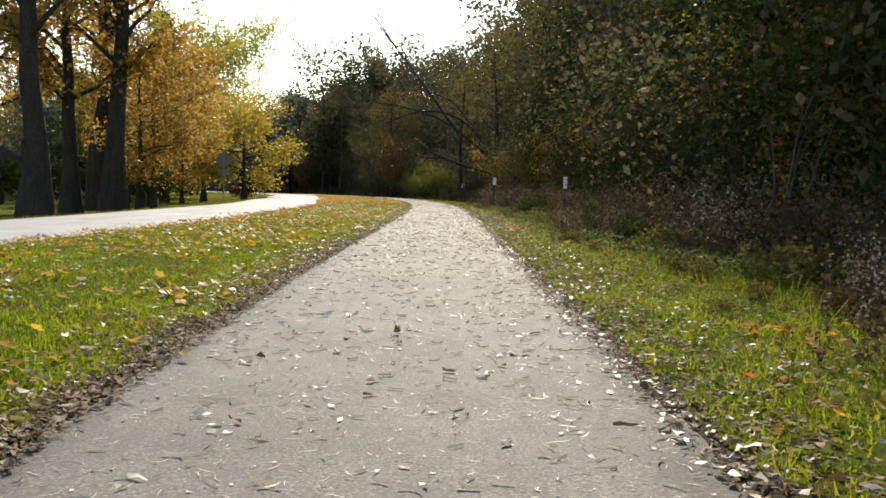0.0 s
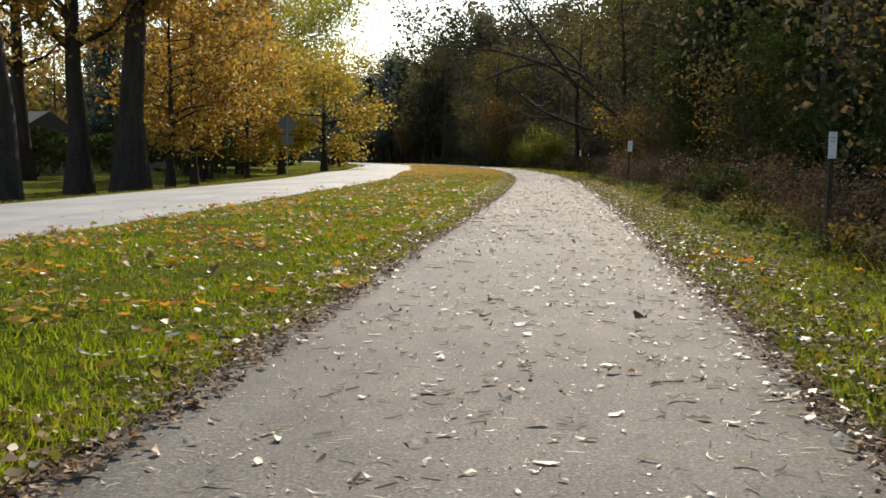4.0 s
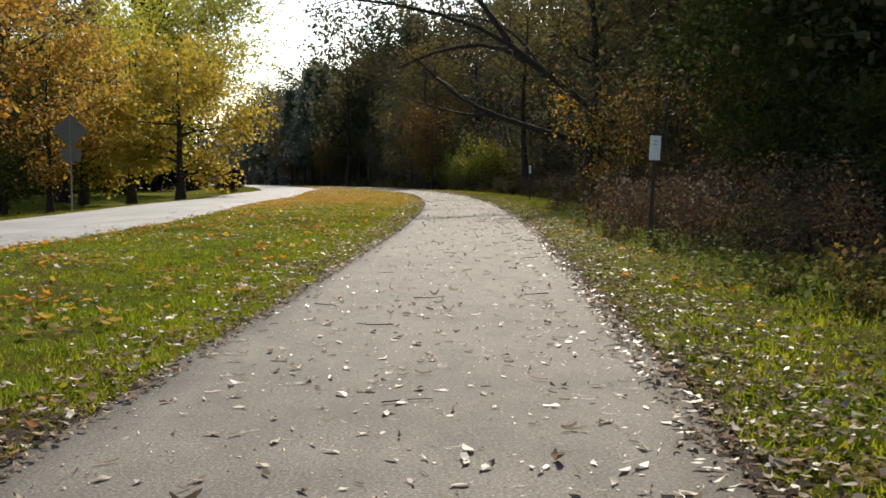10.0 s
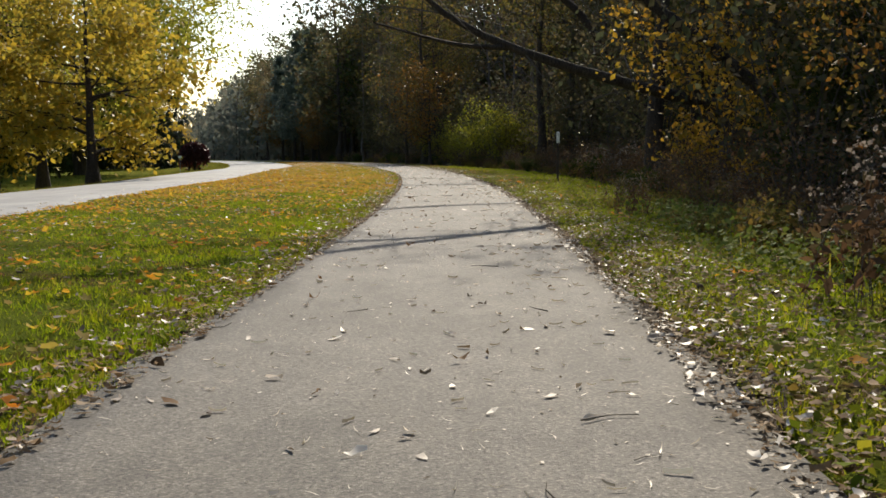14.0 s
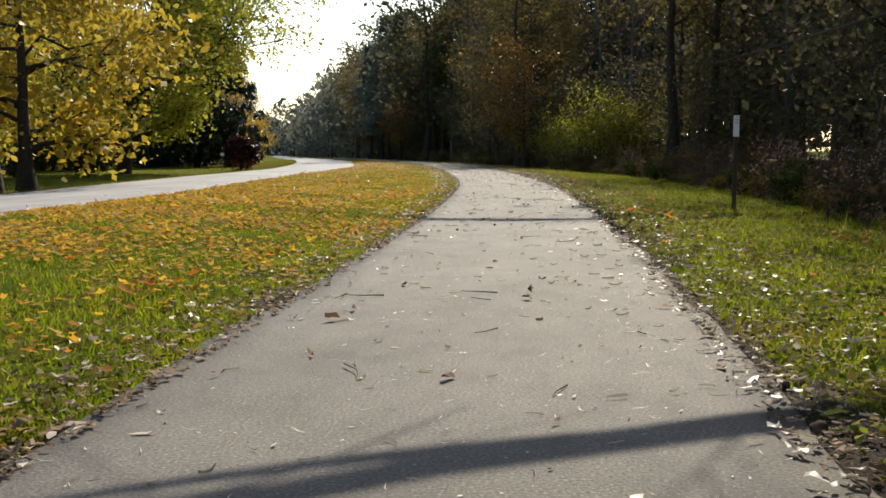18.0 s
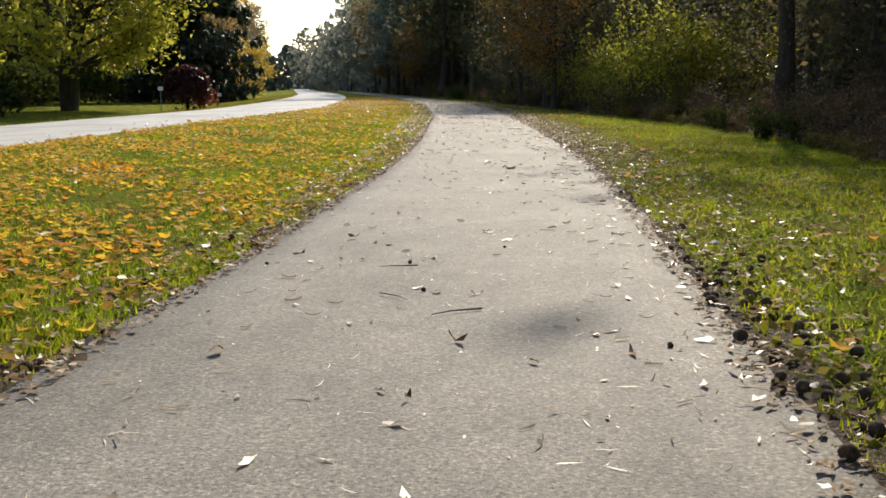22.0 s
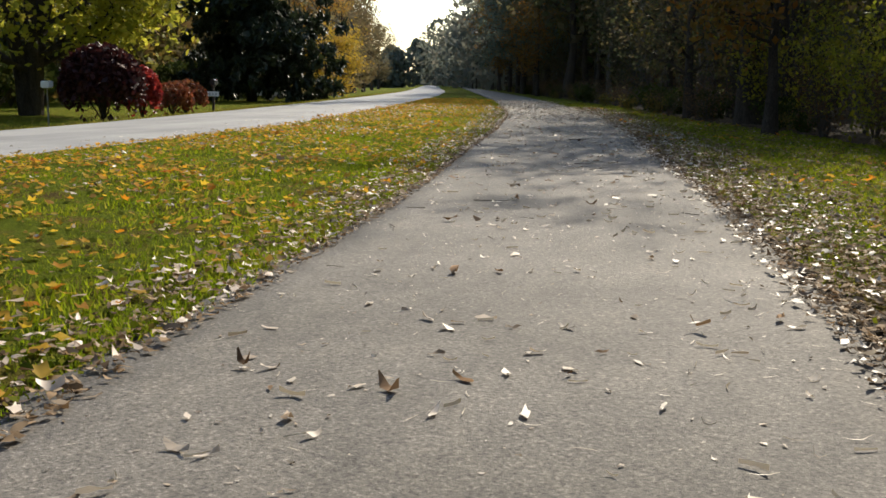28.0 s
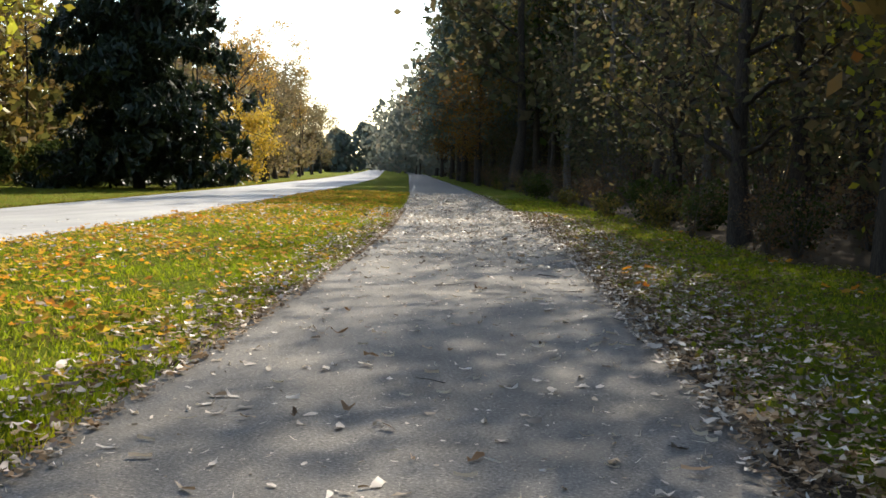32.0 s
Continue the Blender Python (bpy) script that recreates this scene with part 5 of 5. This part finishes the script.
def mailbox(x, y, turn, label):
    e = new("mailbox")
    tagged(e, label, "mailbox")
    part("post", box((0.1, 0.1, 1.25), (0, 0, 0.475), 0.01), M_WOOD, e)
    part("arm", box((0.09, 0.5, 0.09), (0, 0.1, 1.05), 0.008), M_WOOD, e)
    bm = rod(0.11, 0.5, (0, 0, 0), 20, turn=pose(0, 0, 0, 90))
    for v in bm.verts:
        if v.co.z < 0:
            v.co.z = max(v.co.z * 3, -0.12)
    bmesh.ops.translate(bm, verts=bm.verts, vec=(0, 0.15, 1.22))
    b = part("body", bm, M_BLACK, e, "black metal mailbox body")
    part("flag", box((0.01, 0.12, 0.05), (0.12, 0.1, 1.3)), M_RED, b, "small red flag")
    p = part("plaque", box((0.5, 0.012, 0.2), (0, -0.06, 0.72), 0.004), M_WHITE, e, "white number plaque")
    for k in range(3):
        part("number_bar", box((0.08, 0.003, 0.11), (-0.13 + 0.13 * k, -0.068, 0.72)), M_PRINT, p)
    e.matrix_basis = Matrix.Translation((x, y, float(ground_z(x, y)))) @ pose(0, 0, 0, 0, 0, turn)


mailbox(-27.3, 150.6, 15, "black mailbox on wooden post with white plaque")


def paper_box(x, y):
    e = new("newspaper_box")
    tagged(e, "white newspaper box on a thin stake", "mailbox")
    part("stake", box((0.04, 0.04, 1.2), (0, 0, 0.5), 0.004), M_STEEL, e)
    part("tube", box((0.24, 0.42, 0.2), (0, 0, 1.2), 0.03), M_WHITE, e, "white plastic tube")
    e.matrix_basis = Matrix.Translation((x, y, float(ground_z(x, y)))) @ pose(0, 0, 0, 0, 0, 20)


paper_box(-24.6, 136.6)


def garden_flag(x, y):
    e = new("garden_flag")
    tagged(e, "red cloth flag leaning on a short pole", "flag")
    part("pole", rod(0.02, 2.0, (0, 0, 0.95), 8), M_STEEL, e)
    bm = bmesh.new()
    bmesh.ops.create_grid(bm, x_segments=8, y_segments=10, size=0.5)
    for v in bm.verts:
        v.co = Vector((0.42 + v.co.x * 0.8, 0.06 * math.sin(v.co.x * 9 + v.co.y * 3), 1.2 + v.co.y * 1.4))
    bmesh.ops.solidify(bm, geom=bm.faces[:], thickness=0.006)
    part("cloth", bm, M_RED, e)
    e.matrix_basis = Matrix.Translation((x, y, float(ground_z(x, y)))) @ pose(0, 0, 0, 0, 14, 0)


garden_flag(-33, 96)


def house(x, y, turn, w, d, h):
    e = new("house")
    tagged(e, "beige sided single-storey house behind the trees", "house")
    part("wall", box((w, d, h), (0, 0, h / 2), 0.02), M_SIDING, e)
    bm = bmesh.new()
    o = 0.5
    p = [bm.verts.new(c) for c in ((-w / 2 - o, -d / 2 - o, h), (w / 2 + o, -d / 2 - o, h), (w / 2 + o, d / 2 + o, h), (-w / 2 - o, d / 2 + o, h), (-w / 2 - o, 0, h + 2.2), (w / 2 + o, 0, h + 2.2))]
    for f in ((0, 1, 5, 4), (2, 3, 4, 5), (0, 4, 3), (1, 2, 5), (3, 2, 1, 0)):
        bm.faces.new([p[i] for i in f])
    part("roof", bm, M_ROOF, e, "brown shingle gable roof")
    for k in range(4):
        cx = -w / 2 + w * (k + 0.5) / 4
        if k == 2:
            part("door", box((0.95, 0.08, 2.05), (cx, -d / 2 - 0.02, 1.05), 0.01), M_WOOD, e, "dark front door")
            continue
        win = part("window", box((1.3, 0.1, 1.2), (cx, -d / 2 - 0.01, 1.6), 0.01), M_WHITE, e, "white framed window")
        for sx in (-0.31, 0.31):
            part("pane", box((0.54, 0.02, 1.04), (cx + sx, -d / 2 - 0.07, 1.6)), M_GLASS, win)
    e.matrix_basis = Matrix.Translation((x, y, float(ground_z(x, y)) - 0.05)) @ pose(0, 0, 0, 0, 0, turn)


house(-45, 98, -20, 13, 8, 2.8)
house(-66, 172, 10, 14, 9, 2.8)


def parked_car(x, y, turn):
    e = new("parked_car")
    tagged(e, "pale sedan parked on a driveway", "car")
    bm = bmesh.new()
    prof = [(-2.2, 0.35), (-2.25, 0.75), (-1.6, 0.92), (-0.95, 1.38), (0.5, 1.4), (1.15, 0.98), (2.05, 0.82), (2.25, 0.6), (2.2, 0.32)]
    rows_ = []
    for yy, s in ((-0.85, 0.94), (-0.6, 1.0), (0.6, 1.0), (0.85, 0.94)):
        rows_.append([bm.verts.new((a, yy, 0.35 + (b - 0.35) * s)) for a, b in prof])
    for i in range(3):
        for j in range(len(prof) - 1):
            bm.faces.new((rows_[i][j], rows_[i][j + 1], rows_[i + 1][j + 1], rows_[i + 1][j]))
    bm.faces.new(rows_[0][::-1])
    bm.faces.new(rows_[3])
    body = part("body", bm, M_WHITE, e, "pale painted body")
    for yy in (-0.845, 0.845):
        part("side_window", box((1.7, 0.02, 0.3), (-0.2, yy * 1.008, 1.1), 0.004), M_GLASS, body)
        for a in (-1.4, 1.4):
            wheel = part("wheel", rod(0.32, 0.2, (a, yy, 0.32), 20, turn=pose(0, 0, 0, 90)), M_BLACK, e, "black tyre")
            part("rim", rod(0.19, 0.21, (a, yy, 0.32), 16, turn=pose(0, 0, 0, 90)), M_ALU, wheel)
    e.matrix_basis = Matrix.Translation((x, y, float(ground_z(x, y)))) @ pose(0, 0, 0, 0, 0, turn)


parked_car(-55.5, 211, 20)
parked_car(-40, 122, 60)

# ---- walnuts and twigs ----
def small_mesh(name, bm, material, smooth=True):
    me = bpy.data.meshes.new(name)
    bm.to_mesh(me)
    bm.free()
    me.materials.append(material)
    for p in me.polygons:
        p.use_smooth = smooth
    return me


bm = bmesh.new()
bmesh.ops.create_icosphere(bm, subdivisions=2, radius=0.022)
for v in bm.verts:
    v.co *= 1 + 0.3 * noise.noise(v.co * 45)
nut_mesh = small_mesh("walnut", bm, M_NUT)
nr = np.random.default_rng(7)
for k in range(280):
    y = 81.5 + 11 * nr.uniform(0, 1) ** 1.2 if k % 5 else nr.uniform(60, 104)
    u = PATH_R + abs(nr.normal()) * 0.22 - 0.04 if k % 9 else (PATH_L - abs(nr.normal()) * 0.15 if k % 2 else nr.uniform(PATH_L, PATH_R))
    x = float(ride(y)) + u
    o = new("walnut", nut_mesh)
    s = nr.uniform(0.6, 1.35) * (0.6 if PATH_L < u < PATH_R - 0.1 else 1.0)
    o.matrix_basis = Matrix.Translation((x, y, float(ground_z(x, y)) + 0.016 * s)) @ pose(0, 0, 0, nr.uniform(0, 360), nr.uniform(0, 360)) @ Matrix.Diagonal((s, s, s, 1))
    tagged(o, "blackened fallen walnut husk", "nut", "fallen walnuts")

twig_meshes = []
for k in range(5):
    q = np.linspace(0, 1, 6)
    pts = np.stack([(q - 0.5) * 0.24, 0.03 * np.sin(q * (3 + k)) + nr.normal(size=6) * 0.006, 0.006 + 0.008 * nr.uniform(0, 1, 6)], 1)
    v, f = tubes([(pts, np.linspace(0.005, 0.002, 6))], 5)
    twig_meshes.append(mesh_np("twig", v, f, M_TWIG, True))
for k in range(150):
    y, u = nr.uniform(3, 150), nr.uniform(PATH_L, PATH_R)
    x = float(ride(y)) + u
    o = new("twig", twig_meshes[k % 5])
    s = nr.uniform(0.4, 1.3)
    o.matrix_basis = Matrix.Translation((x, y, float(ground_z(x, y)) + 0.002)) @ pose(0, 0, 0, 0, 0, nr.uniform(0, 360)) @ Matrix.Diagonal((s, s, s, 1))
    tagged(o, "thin dry twig lying on the asphalt", "twig", "fallen twigs")
